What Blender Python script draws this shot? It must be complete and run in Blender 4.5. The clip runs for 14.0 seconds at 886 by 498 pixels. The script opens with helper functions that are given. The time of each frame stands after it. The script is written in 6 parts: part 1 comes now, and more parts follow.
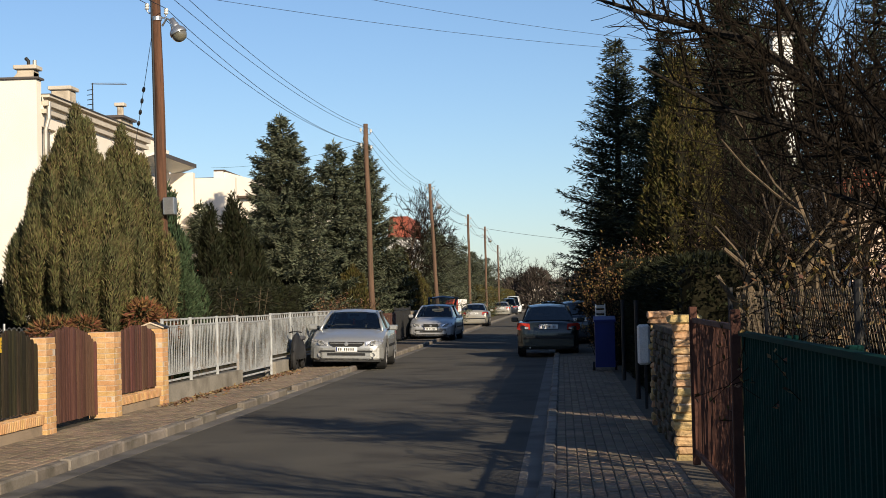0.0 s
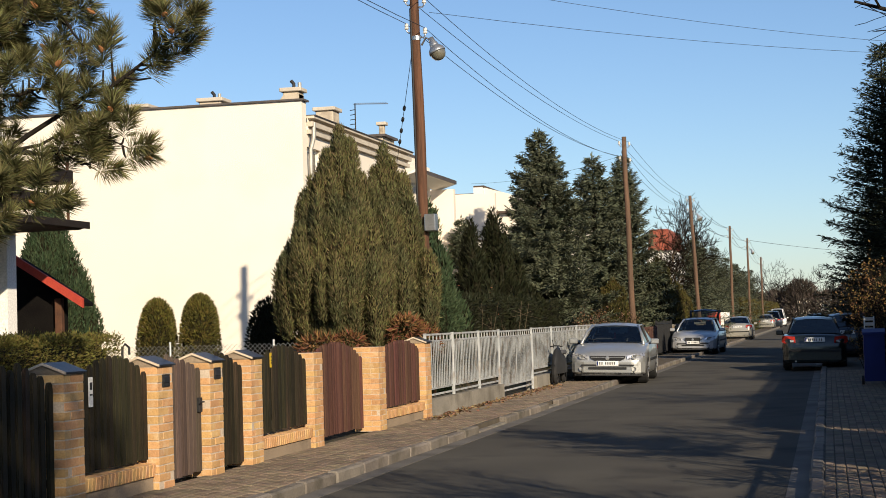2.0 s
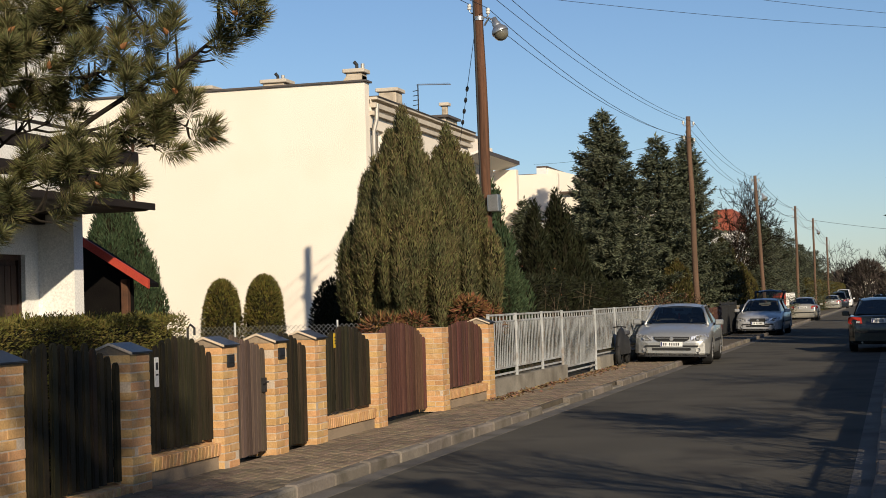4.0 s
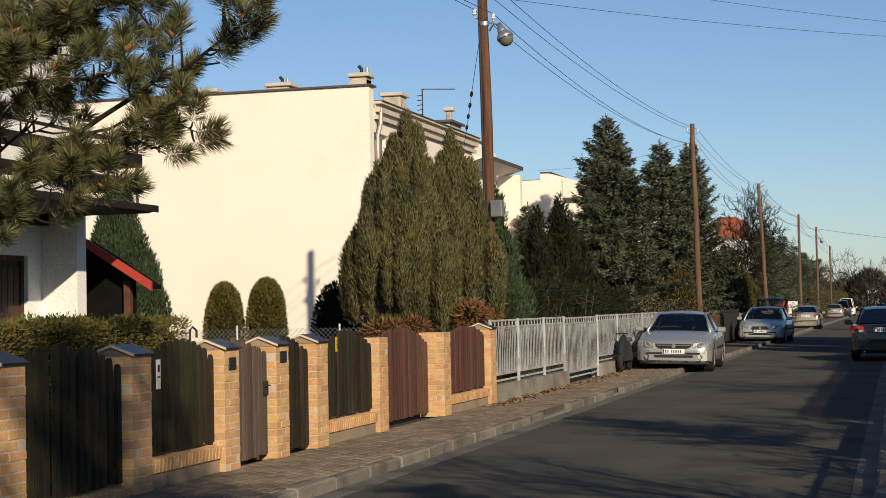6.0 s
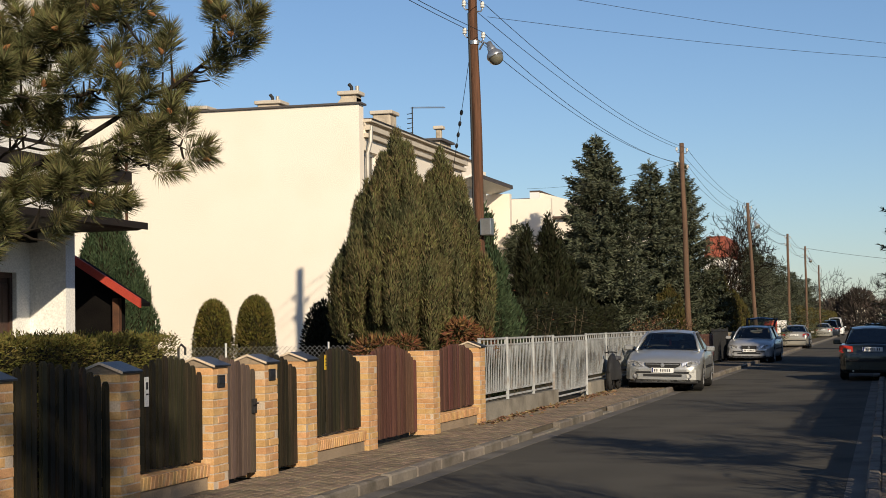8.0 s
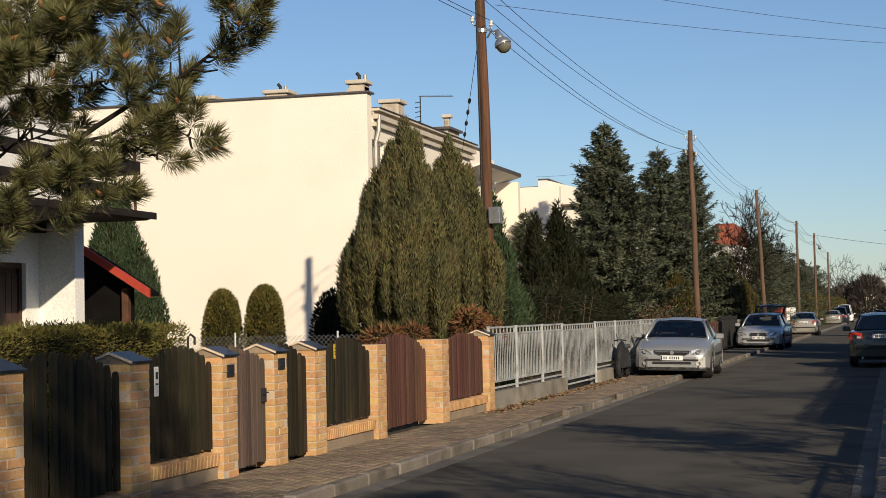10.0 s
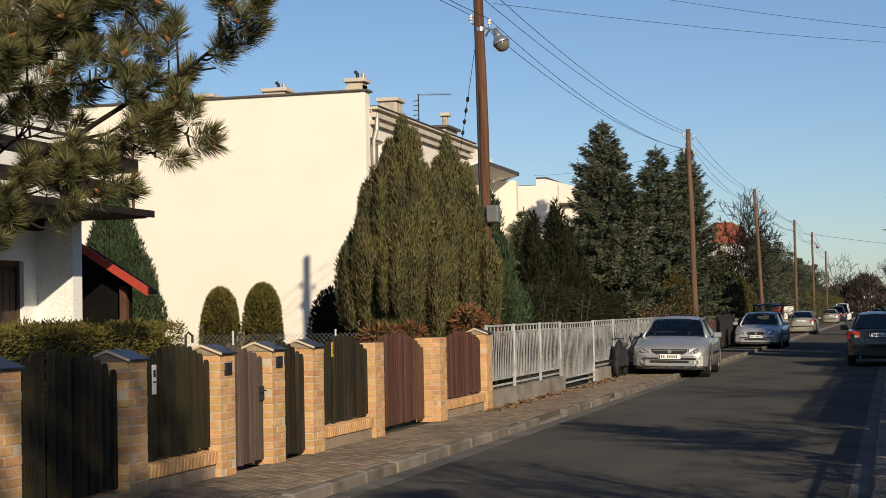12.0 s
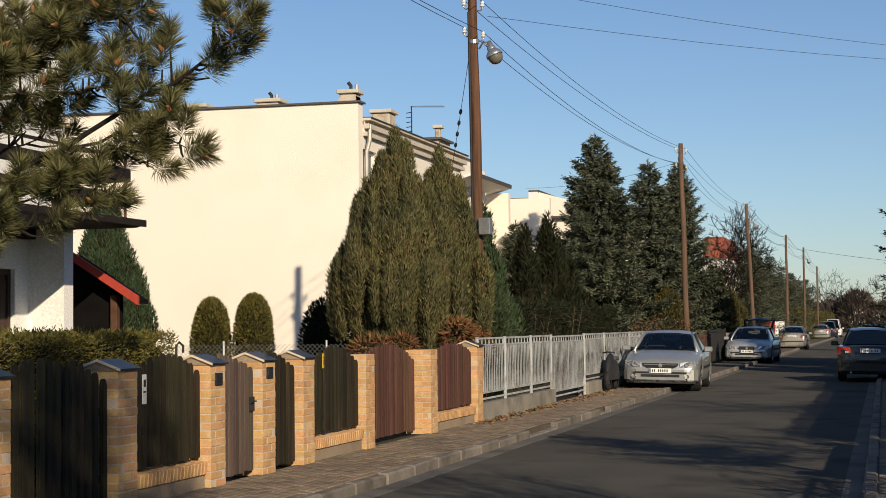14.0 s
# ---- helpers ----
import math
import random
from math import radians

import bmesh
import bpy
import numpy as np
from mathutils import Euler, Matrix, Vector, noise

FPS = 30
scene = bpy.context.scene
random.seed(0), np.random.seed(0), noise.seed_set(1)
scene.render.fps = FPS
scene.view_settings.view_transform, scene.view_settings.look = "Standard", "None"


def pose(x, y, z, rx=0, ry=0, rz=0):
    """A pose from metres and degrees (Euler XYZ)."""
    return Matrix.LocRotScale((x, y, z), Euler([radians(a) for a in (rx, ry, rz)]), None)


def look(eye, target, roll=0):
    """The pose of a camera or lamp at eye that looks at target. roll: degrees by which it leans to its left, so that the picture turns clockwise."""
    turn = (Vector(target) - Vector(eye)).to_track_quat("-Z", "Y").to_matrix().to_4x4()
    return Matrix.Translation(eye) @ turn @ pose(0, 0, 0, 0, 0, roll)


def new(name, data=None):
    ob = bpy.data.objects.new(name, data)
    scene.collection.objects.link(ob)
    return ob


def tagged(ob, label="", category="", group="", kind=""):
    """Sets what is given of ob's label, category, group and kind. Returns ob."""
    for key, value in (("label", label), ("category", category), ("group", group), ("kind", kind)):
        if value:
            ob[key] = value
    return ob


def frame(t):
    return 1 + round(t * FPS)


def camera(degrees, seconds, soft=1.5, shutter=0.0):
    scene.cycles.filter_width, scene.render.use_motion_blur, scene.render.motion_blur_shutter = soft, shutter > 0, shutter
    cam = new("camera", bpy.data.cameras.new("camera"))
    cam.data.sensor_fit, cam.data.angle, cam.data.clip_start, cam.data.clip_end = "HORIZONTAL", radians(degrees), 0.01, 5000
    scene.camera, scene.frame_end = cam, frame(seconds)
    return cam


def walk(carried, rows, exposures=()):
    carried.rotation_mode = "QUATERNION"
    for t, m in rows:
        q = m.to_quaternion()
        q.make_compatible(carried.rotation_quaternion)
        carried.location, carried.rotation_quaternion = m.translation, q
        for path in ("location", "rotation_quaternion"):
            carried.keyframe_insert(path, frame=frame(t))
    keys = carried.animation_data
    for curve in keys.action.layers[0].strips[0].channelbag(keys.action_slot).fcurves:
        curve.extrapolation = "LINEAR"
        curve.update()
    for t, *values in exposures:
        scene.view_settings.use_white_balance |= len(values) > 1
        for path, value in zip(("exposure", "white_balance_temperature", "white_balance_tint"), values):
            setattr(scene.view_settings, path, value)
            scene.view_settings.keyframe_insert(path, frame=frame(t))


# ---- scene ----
cam = camera(30.22, 14.0, soft=0.9)
EYE = (0.0, 0.0, 1.6)
TURNS = [  # seconds, yaw to the left, tilt up, lean
    (0.0, 4.093, 1.821, -1.310),
    (0.5, 5.481, 2.189, -1.457),
    (1.0, 6.736, 2.469, -1.615),
    (1.5, 9.839, 2.765, -1.661),
    (2.0, 13.132, 2.549, -1.688),
    (2.5, 15.112, 2.091, -1.693),
    (3.0, 15.338, 2.054, -1.677),
    (5.5, 15.543, 1.733, -1.463),
    (6.0, 15.451, 2.113, -1.123),
    (6.5, 15.447, 2.457, -1.083),
    (7.0, 15.567, 2.545, -1.039),
    (7.5, 15.045, 2.790, -0.924),
    (10.0, 15.379, 2.351, -1.189),
    (10.5, 15.440, 2.402, -1.248),
    (11.0, 15.416, 2.525, -1.358),
    (11.5, 15.278, 2.407, -1.261),
    (12.0, 15.309, 2.294, -1.111),
    (12.5, 14.802, 2.342, -0.813),
    (13.0, 14.821, 2.536, -0.476),
    (13.5, 15.508, 2.385, -0.828),
    (14.0, 15.016, 2.711, -0.617),
]
walk(cam, [(t, pose(*EYE, 90 + up, 0, yaw) @ pose(0, 0, 0, 0, 0, lean)) for t, yaw, up, lean in TURNS], [(0.0, 0.38), (1.5, 0.45), (2.3, 0.27), (3.0, 0.12), (5.5, 0.07), (14.0, 0.06)])

# ---- light ----
SUN = Vector((0.581, -0.814, 0.4245)).normalized()
world = bpy.data.worlds.new("sky")
scene.world = world
world.use_nodes = True
wn = world.node_tree.nodes
sky = wn.new("ShaderNodeTexSky")
sky.sky_type, sky.sun_disc = "NISHITA", False
sky.sun_elevation, sky.sun_rotation = math.asin(SUN.z), math.atan2(SUN.x, SUN.y)
sky.dust_density, sky.ozone_density, sky.air_density, sky.altitude = 0.4, 3.5, 1.0, 300
wn["Background"].inputs["Strength"].default_value = 0.086
tint = wn.new("ShaderNodeMix")
tint.data_type, tint.blend_type = "RGBA", "MULTIPLY"
tint.inputs[0].default_value, tint.inputs[7].default_value = 1.0, (0.97, 1.0, 1.08, 1)
world.node_tree.links.new(sky.outputs[0], tint.inputs[6])
world.node_tree.links.new(tint.outputs[2], wn["Background"].inputs["Color"])
sun = new("sun", bpy.data.lights.new("sun", "SUN"))
sun.data.energy, sun.data.angle, sun.data.color = 5.0, radians(0.53), (1.0, 0.855, 0.65)
sun.matrix_world = look(SUN * 50, (0, 0, 0))

# ---- materials ----
rng = np.random.default_rng(11)


def material(name, c1, c2, scale=3.0, rough=0.8, metal=0.0, bump=0.15, fine=60.0, vary="", amount=0.3, spec=0.2, coat=0.0, stretch=(1, 1, 1), stain=None):
    """Two-scale mottled surface; vary: "object" or "island" shifts the brightness from piece to piece."""
    m = bpy.data.materials.new(name)
    m.use_nodes = True
    n, l = m.node_tree.nodes, m.node_tree.links
    b = n["Principled BSDF"]
    b.inputs["Roughness"].default_value, b.inputs["Metallic"].default_value = rough, metal
    b.inputs["Specular IOR Level"].default_value, b.inputs["Coat Weight"].default_value = spec, coat
    geo, mp = n.new("ShaderNodeNewGeometry"), n.new("ShaderNodeMapping")
    mp.inputs["Scale"].default_value = stretch
    l.new(geo.outputs["Position"], mp.inputs["Vector"])

    def grain(s, d):
        t = n.new("ShaderNodeTexNoise")
        t.inputs["Scale"].default_value, t.inputs["Detail"].default_value = s, d
        l.new(mp.outputs[0], t.inputs["Vector"])
        return t.outputs["Fac"]

    def remap(v, a, z, lo, hi):
        r = n.new("ShaderNodeMapRange")
        for k, x in zip(("From Min", "From Max", "To Min", "To Max"), (a, z, lo, hi)):
            r.inputs[k].default_value = x
        l.new(v, r.inputs["Value"])
        return r.outputs[0]

    def mixed(f, a, c):
        x = n.new("ShaderNodeMix")
        x.data_type = "RGBA"
        l.new(f, x.inputs["Factor"])
        for k, v in ((6, a), (7, c)):
            if isinstance(v, tuple):
                x.inputs[k].default_value = (*v, 1)
            else:
                l.new(v, x.inputs[k])
        return x.outputs[2]

    large, small = grain(scale, 5), grain(fine, 4)
    col = mixed(remap(large, 0.3, 0.7, 0, 1), c1, c2)
    if stain:
        col = mixed(remap(grain(stain[1], 7), 0.52, 0.68, 0, stain[2]), col, stain[0])
    hsv = n.new("ShaderNodeHueSaturation")
    l.new(col, hsv.inputs["Color"])
    v = remap(small, 0.25, 0.75, 0.82, 1.18)
    if vary:
        src = n.new("ShaderNodeObjectInfo").outputs["Random"] if vary == "object" else geo.outputs["Random Per Island"]
        mul = n.new("ShaderNodeMath")
        mul.operation = "MULTIPLY"
        l.new(v, mul.inputs[0])
        l.new(remap(src, 0, 1, 1 - amount, 1 + amount), mul.inputs[1])
        v = mul.outputs[0]
        hue = n.new("ShaderNodeMath")
        hue.operation = "FRACT"
        ten = n.new("ShaderNodeMath")
        ten.operation, ten.inputs[1].default_value = "MULTIPLY", 7.3
        l.new(src, ten.inputs[0])
        l.new(ten.outputs[0], hue.inputs[0])
        l.new(remap(hue.outputs[0], 0, 1, 0.5 - 0.025 * amount / 0.3, 0.5 + 0.025 * amount / 0.3), hsv.inputs["Hue"])
    l.new(v, hsv.inputs["Value"])
    l.new(hsv.outputs[0], b.inputs["Base Color"])
    l.new(remap(small, 0, 1, max(0.02, rough - 0.1), min(1, rough + 0.1)), b.inputs["Roughness"])
    if bump:
        bp = n.new("ShaderNodeBump")
        bp.inputs["Strength"].default_value, bp.inputs["Distance"].default_value = bump, 0.02
        l.new(small, bp.inputs["Height"])
        l.new(bp.outputs[0], b.inputs["Normal"])
    return m


def glass_material(name, tint, clear):
    m = bpy.data.materials.new(name)
    m.use_nodes = True
    n, l = m.node_tree.nodes, m.node_tree.links
    out = n["Material Output"]
    tr, gl, mx, lw = n.new("ShaderNodeBsdfTransparent"), n.new("ShaderNodeBsdfGlossy"), n.new("ShaderNodeMixShader"), n.new("ShaderNodeFresnel")
    tr.inputs["Color"].default_value = (*tint, 1)
    gl.inputs["Roughness"].default_value = 0.03
    lw.inputs["IOR"].default_value = clear
    l.new(lw.outputs[0], mx.inputs[0])
    l.new(tr.outputs[0], mx.inputs[1])
    l.new(gl.outputs[0], mx.inputs[2])
    l.new(mx.outputs[0], out.inputs["Surface"])
    return m


ASPHALT = material("asphalt", (0.078, 0.072, 0.061), (0.1, 0.092, 0.077), 0.6, 0.95, bump=0.35, fine=90, spec=0.06, stain=((0.052, 0.048, 0.044), 0.8, 0.75))
GUTTER = material("gutter_concrete", (0.16, 0.145, 0.125), (0.11, 0.1, 0.088), 1.2, 0.9, bump=0.3, fine=50, stain=((0.07, 0.062, 0.05), 1.1, 0.8))
KERB = material("kerb_concrete", (0.215, 0.185, 0.15), (0.15, 0.13, 0.106), 2.5, 0.9, bump=0.35, fine=45, vary="object", amount=0.18, stain=((0.09, 0.08, 0.06), 3, 0.7))
PAVER = material("paver", (0.225, 0.17, 0.115), (0.165, 0.125, 0.088), 0.9, 0.9, bump=0.25, fine=70, vary="object", amount=0.2, stain=((0.1, 0.085, 0.065), 1.3, 0.7))
PAVER_FAR = material("paver_far", (0.225, 0.17, 0.115), (0.165, 0.125, 0.088), 0.9, 0.9, bump=0.25, fine=70, vary="island", amount=0.2, stain=((0.1, 0.085, 0.065), 1.3, 0.7))
JOINT = material("joint_sand", (0.12, 0.1, 0.072), (0.085, 0.07, 0.052), 4, 0.95)
SOIL = material("soil", (0.075, 0.055, 0.038), (0.05, 0.045, 0.025), 1.5, 0.95, bump=0.6, fine=25, stain=((0.05, 0.06, 0.02), 0.6, 0.8))
BRICK = material("clinker_brick", (0.58, 0.345, 0.155), (0.47, 0.265, 0.115), 5, 0.75, bump=0.25, fine=60, vary="object", amount=0.13, stain=((0.62, 0.45, 0.27), 9, 0.5))
MORTAR = material("mortar", (0.56, 0.46, 0.35), (0.46, 0.37, 0.28), 8, 0.95, bump=0.3)
BRICKCEM = material("rendered_plinth", (0.33, 0.25, 0.17), (0.26, 0.2, 0.14), 2.5, 0.9, bump=0.3, stain=((0.15, 0.12, 0.085), 2.2, 0.7))
BOARD_GREY = material("faded_board", (0.12, 0.088, 0.066), (0.085, 0.062, 0.047), 3, 0.75, bump=0.3, fine=30, vary="object", amount=0.25, stretch=(6, 6, 0.5))
BOARD_DARK = material("dark_stained_board", (0.03, 0.025, 0.013), (0.018, 0.016, 0.009), 3, 0.65, bump=0.25, fine=30, vary="object", amount=0.3, stretch=(6, 6, 0.5), stain=((0.07, 0.046, 0.028), 1.6, 0.5))
BOARD_BROWN = material("brown_stained_board", (0.105, 0.05, 0.035), (0.075, 0.036, 0.027), 3, 0.6, bump=0.25, fine=30, vary="object", amount=0.22, stretch=(6, 6, 0.5))
CAP_METAL = material("grey_metal_cap", (0.075, 0.078, 0.088), (0.045, 0.048, 0.055), 4, 0.4, 0.7, 0.05, spec=0.5)
CAP_EDGE = material("cap_edge", (0.66, 0.54, 0.4), (0.54, 0.43, 0.31), 6, 0.8)
WHITE_METAL = material("white_fence_paint", (0.45, 0.46, 0.45), (0.33, 0.34, 0.335), 3, 0.6, bump=0.1, stain=((0.2, 0.14, 0.095), 5, 0.6), vary="object", amount=0.12)
CONCRETE = material("old_concrete", (0.3, 0.27, 0.22), (0.21, 0.19, 0.155), 1.6, 0.92, bump=0.4, fine=35, stain=((0.12, 0.105, 0.08), 1.2, 0.8))
PLASTER = material("cream_plaster", (0.84, 0.755, 0.635), (0.79, 0.705, 0.585), 0.35, 0.9, bump=0.12, fine=40, stain=((0.72, 0.64, 0.5), 0.5, 0.35))
PLASTER_WHITE = material("white_plaster", (0.8, 0.78, 0.73), (0.74, 0.71, 0.66), 0.6, 0.9, bump=0.12, fine=40)
PLASTER_PINK = material("pink_plaster", (0.66, 0.5, 0.4), (0.58, 0.43, 0.34), 0.8, 0.9, bump=0.12)
ROOF_SHEET = material("roof_sheet", (0.13, 0.11, 0.1), (0.09, 0.08, 0.075), 2, 0.6, 0.3)
BAND = material("cornice_band", (0.6, 0.53, 0.43), (0.48, 0.42, 0.34), 2, 0.85)
BROWN_BAND = material("brown_band", (0.11, 0.075, 0.055), (0.08, 0.055, 0.04), 2, 0.7)
RED_TRIM = material("red_trim", (0.42, 0.06, 0.035), (0.33, 0.045, 0.03), 4, 0.6)
RED_TILE = material("red_tile", (0.3, 0.085, 0.05), (0.22, 0.062, 0.038), 3, 0.8, bump=0.4, fine=12)
CHIMNEY = material("chimney_plaster", (0.55, 0.47, 0.36), (0.44, 0.37, 0.28), 3, 0.9, bump=0.3, stain=((0.2, 0.16, 0.12), 3, 0.6))
GLASS = glass_material("window_glass", (0.12, 0.13, 0.14), 1.5)
CARGLASS = glass_material("car_glass", (0.36, 0.42, 0.4), 1.5)
ZINC = material("zinc_pipe", (0.4, 0.38, 0.34), (0.3, 0.28, 0.25), 4, 0.5, 0.4)
POLE_WOOD = material("pole_wood", (0.17, 0.08, 0.045), (0.085, 0.045, 0.028), 2.5, 0.9, bump=0.7, fine=25, stretch=(8, 8, 0.4), stain=((0.03, 0.021, 0.016), 1.6, 0.9))
POLE_GREY = material("weathered_pole_wood", (0.16, 0.095, 0.06), (0.09, 0.06, 0.042), 2.5, 0.9, bump=0.5, fine=25, stretch=(8, 8, 0.4))
WIRE = material("wire", (0.03, 0.03, 0.035), (0.02, 0.02, 0.022), 5, 0.6)
CERAMIC = material("ceramic", (0.7, 0.68, 0.62), (0.6, 0.58, 0.52), 5, 0.25, spec=0.5)
STEEL = material("galvanised_steel", (0.5, 0.5, 0.49), (0.4, 0.4, 0.39), 6, 0.35, 0.8, spec=0.5)
LAMPGLASS = material("lamp_bowl", (0.16, 0.15, 0.11), (0.11, 0.1, 0.075), 6, 0.15, coat=0.5, spec=0.5)
# Bark tone lowered so that the bare trees' shade sits in the colour.
BARK_SHADED = material("bark", (0.026, 0.02, 0.014), (0.015, 0.012, 0.009), 6, 0.95, bump=0.8, fine=30, stretch=(2, 2, 0.6))
BARK_PALE = material("pale_bark", (0.15, 0.11, 0.07), (0.085, 0.065, 0.042), 5, 0.9, bump=0.6, fine=30, stretch=(2, 2, 0.6))
# Twigs likewise: near black in place of the shade from neighbouring trees.
TWIG_SHADED = material("twig", (0.018, 0.013, 0.009), (0.01, 0.008, 0.006), 6, 0.95, bump=0, spec=0.05)


def foliage(name, c1, c2, scale, amount=0.4):
    return material(name, c1, c2, scale, 0.6, bump=0, fine=9, vary="island", amount=amount, spec=0.08)


JUNIPER = foliage("juniper_leaf", (0.13, 0.112, 0.045), (0.07, 0.073, 0.034), 1.6, 0.6)
JUNIPER_GREEN = foliage("green_juniper_leaf", (0.05, 0.072, 0.034), (0.036, 0.054, 0.027), 1.2)
JUNIPER_BROWN = foliage("dead_juniper_leaf", (0.17, 0.08, 0.035), (0.12, 0.06, 0.03), 1.5)
BLUE_SPRUCE = foliage("blue_spruce_needle", (0.105, 0.112, 0.07), (0.06, 0.07, 0.042), 0.9, 0.4)
DARK_SPRUCE = foliage("dark_spruce_needle", (0.055, 0.06, 0.034), (0.034, 0.04, 0.022), 0.9, 0.45)
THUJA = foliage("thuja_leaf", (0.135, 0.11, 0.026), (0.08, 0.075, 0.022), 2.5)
# Leaf colour lowered to near black to carry the shade around these plants.
THUJA_SHADED = foliage("shaded_thuja_leaf", (0.02, 0.022, 0.01), (0.013, 0.015, 0.008), 2)
HEDGE = foliage("hedge_leaf", (0.13, 0.11, 0.03), (0.07, 0.07, 0.02), 5)
OLIVE = foliage("olive_leaf", (0.08, 0.064, 0.019), (0.048, 0.044, 0.016), 1.6)
PINE = foliage("pine_needle", (0.16, 0.145, 0.055), (0.085, 0.09, 0.04), 3, 0.5)
DRY = foliage("dry_leaf", (0.2, 0.125, 0.07), (0.13, 0.08, 0.045), 2.5, 0.45)
YELLOW = foliage("yellow_leaf", (0.2, 0.125, 0.045), (0.13, 0.08, 0.035), 2.5, 0.4)
FARWOOD = foliage("far_twigs", (0.085, 0.068, 0.055), (0.055, 0.047, 0.04), 0.3, 0.4)
# Near-black fill that stands in for the shade deep inside dense crowns.
CORE = material("crown_shade", (0.022, 0.02, 0.011), (0.014, 0.013, 0.008), 6, 1.0, spec=0.05)
BUD = material("pine_cone", (0.36, 0.17, 0.07), (0.27, 0.12, 0.05), 20, 0.8)

SILVER = material("silver_paint", (0.42, 0.42, 0.4), (0.4, 0.4, 0.38), 2, 0.36, 0.6, 0, coat=0.4, spec=0.5)
SILVER_BLUE = material("blue_silver_paint", (0.5, 0.5, 0.5), (0.48, 0.48, 0.48), 2, 0.36, 0.5, 0, coat=0.4, spec=0.5)
BEIGE_PAINT = material("beige_silver_paint", (0.46, 0.43, 0.36), (0.44, 0.41, 0.34), 2, 0.32, 0.6, 0, coat=0.4, spec=0.5)
GREEN_PAINT = material("dark_green_paint", (0.014, 0.019, 0.018), (0.012, 0.016, 0.015), 2, 0.3, 0.2, 0, coat=0.5, spec=0.5)
DARK_PAINT = material("dark_blue_paint", (0.025, 0.03, 0.04), (0.02, 0.025, 0.033), 2, 0.3, 0.4, 0, coat=0.5, spec=0.5)
WHITE_PAINT = material("white_paint", (0.7, 0.69, 0.66), (0.66, 0.65, 0.62), 3, 0.4, 0, 0, spec=0.5)
RUBBER = material("rubber", (0.02, 0.02, 0.02), (0.03, 0.028, 0.026), 8, 0.85)
TRIM = material("black_trim", (0.02, 0.02, 0.021), (0.028, 0.028, 0.028), 8, 0.6, bump=0)
RIM = material("alloy_rim", (0.42, 0.41, 0.39), (0.34, 0.33, 0.32), 10, 0.4, 0.7, 0, spec=0.5)
SEAT = material("seat_cloth", (0.085, 0.085, 0.09), (0.06, 0.06, 0.065), 10, 0.95)
HEADLAMP = material("headlamp", (0.8, 0.8, 0.8), (0.16, 0.16, 0.17), 16, 0.15, 0.6, 0, coat=1.0, spec=0.5)
TAILLAMP = material("tail_lamp", (0.5, 0.035, 0.02), (0.4, 0.03, 0.02), 12, 0.2, 0, 0, coat=0.6, spec=0.5)
PLATE = material("number_plate", (0.75, 0.75, 0.72), (0.7, 0.7, 0.67), 5, 0.5, 0, 0)
INK = material("black_ink", (0.03, 0.03, 0.03), (0.03, 0.03, 0.03), 5, 0.6, bump=0)
BLUE_BIN = material("blue_plastic", (0.013, 0.022, 0.13), (0.01, 0.018, 0.1), 3, 0.45, bump=0)
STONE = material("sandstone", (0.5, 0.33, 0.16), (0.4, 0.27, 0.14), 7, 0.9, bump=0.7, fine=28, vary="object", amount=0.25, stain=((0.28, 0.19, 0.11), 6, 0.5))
# Darker copy of the sandstone: the wall's shade is put into its colour.
STONE_SHADED = material("sandstone_shaded", (0.1, 0.078, 0.05), (0.065, 0.052, 0.035), 7, 0.9, bump=0.7, fine=28, vary="island", amount=0.3)
GREEN_SHEET = material("green_sheet_metal", (0.006, 0.036, 0.031), (0.005, 0.028, 0.024), 2, 0.7, 0.0, 0.05, spec=0.03, stain=((0.008, 0.02, 0.017), 5, 0.5))
RED_BROWN = material("red_brown_paint", (0.09, 0.038, 0.026), (0.055, 0.025, 0.018), 4, 0.75, bump=0.2, stain=((0.1, 0.045, 0.03), 7, 0.5))
YELLOW_SIGN = material("yellow_sign", (0.6, 0.4, 0.03), (0.55, 0.36, 0.03), 6, 0.5)
DOOR_BROWN = material("brown_door", (0.075, 0.04, 0.03), (0.05, 0.03, 0.022), 3, 0.6, stretch=(6, 6, 0.5))
RUSTY_WIRE = material("rusty_wire", (0.19, 0.15, 0.1), (0.12, 0.09, 0.06), 8, 0.8)
BALCONY_POST = material("rusty_post", (0.12, 0.055, 0.03), (0.07, 0.035, 0.022), 9, 0.8, bump=0.2)
# Near-black colour that paints in the shade under the lean-to.
SHADED_BOARD = material("shaded_board", (0.009, 0.008, 0.007), (0.006, 0.005, 0.005), 3, 0.9, bump=0.2, spec=0.05)
# Dark wood, taken darker still to include the shade of the pine.
BALCONY_WOOD = material("shaded_balcony_board", (0.024, 0.018, 0.014), (0.016, 0.012, 0.01), 3, 0.7, bump=0.2, stretch=(1, 1, 5))

# ---- mesh helpers ----


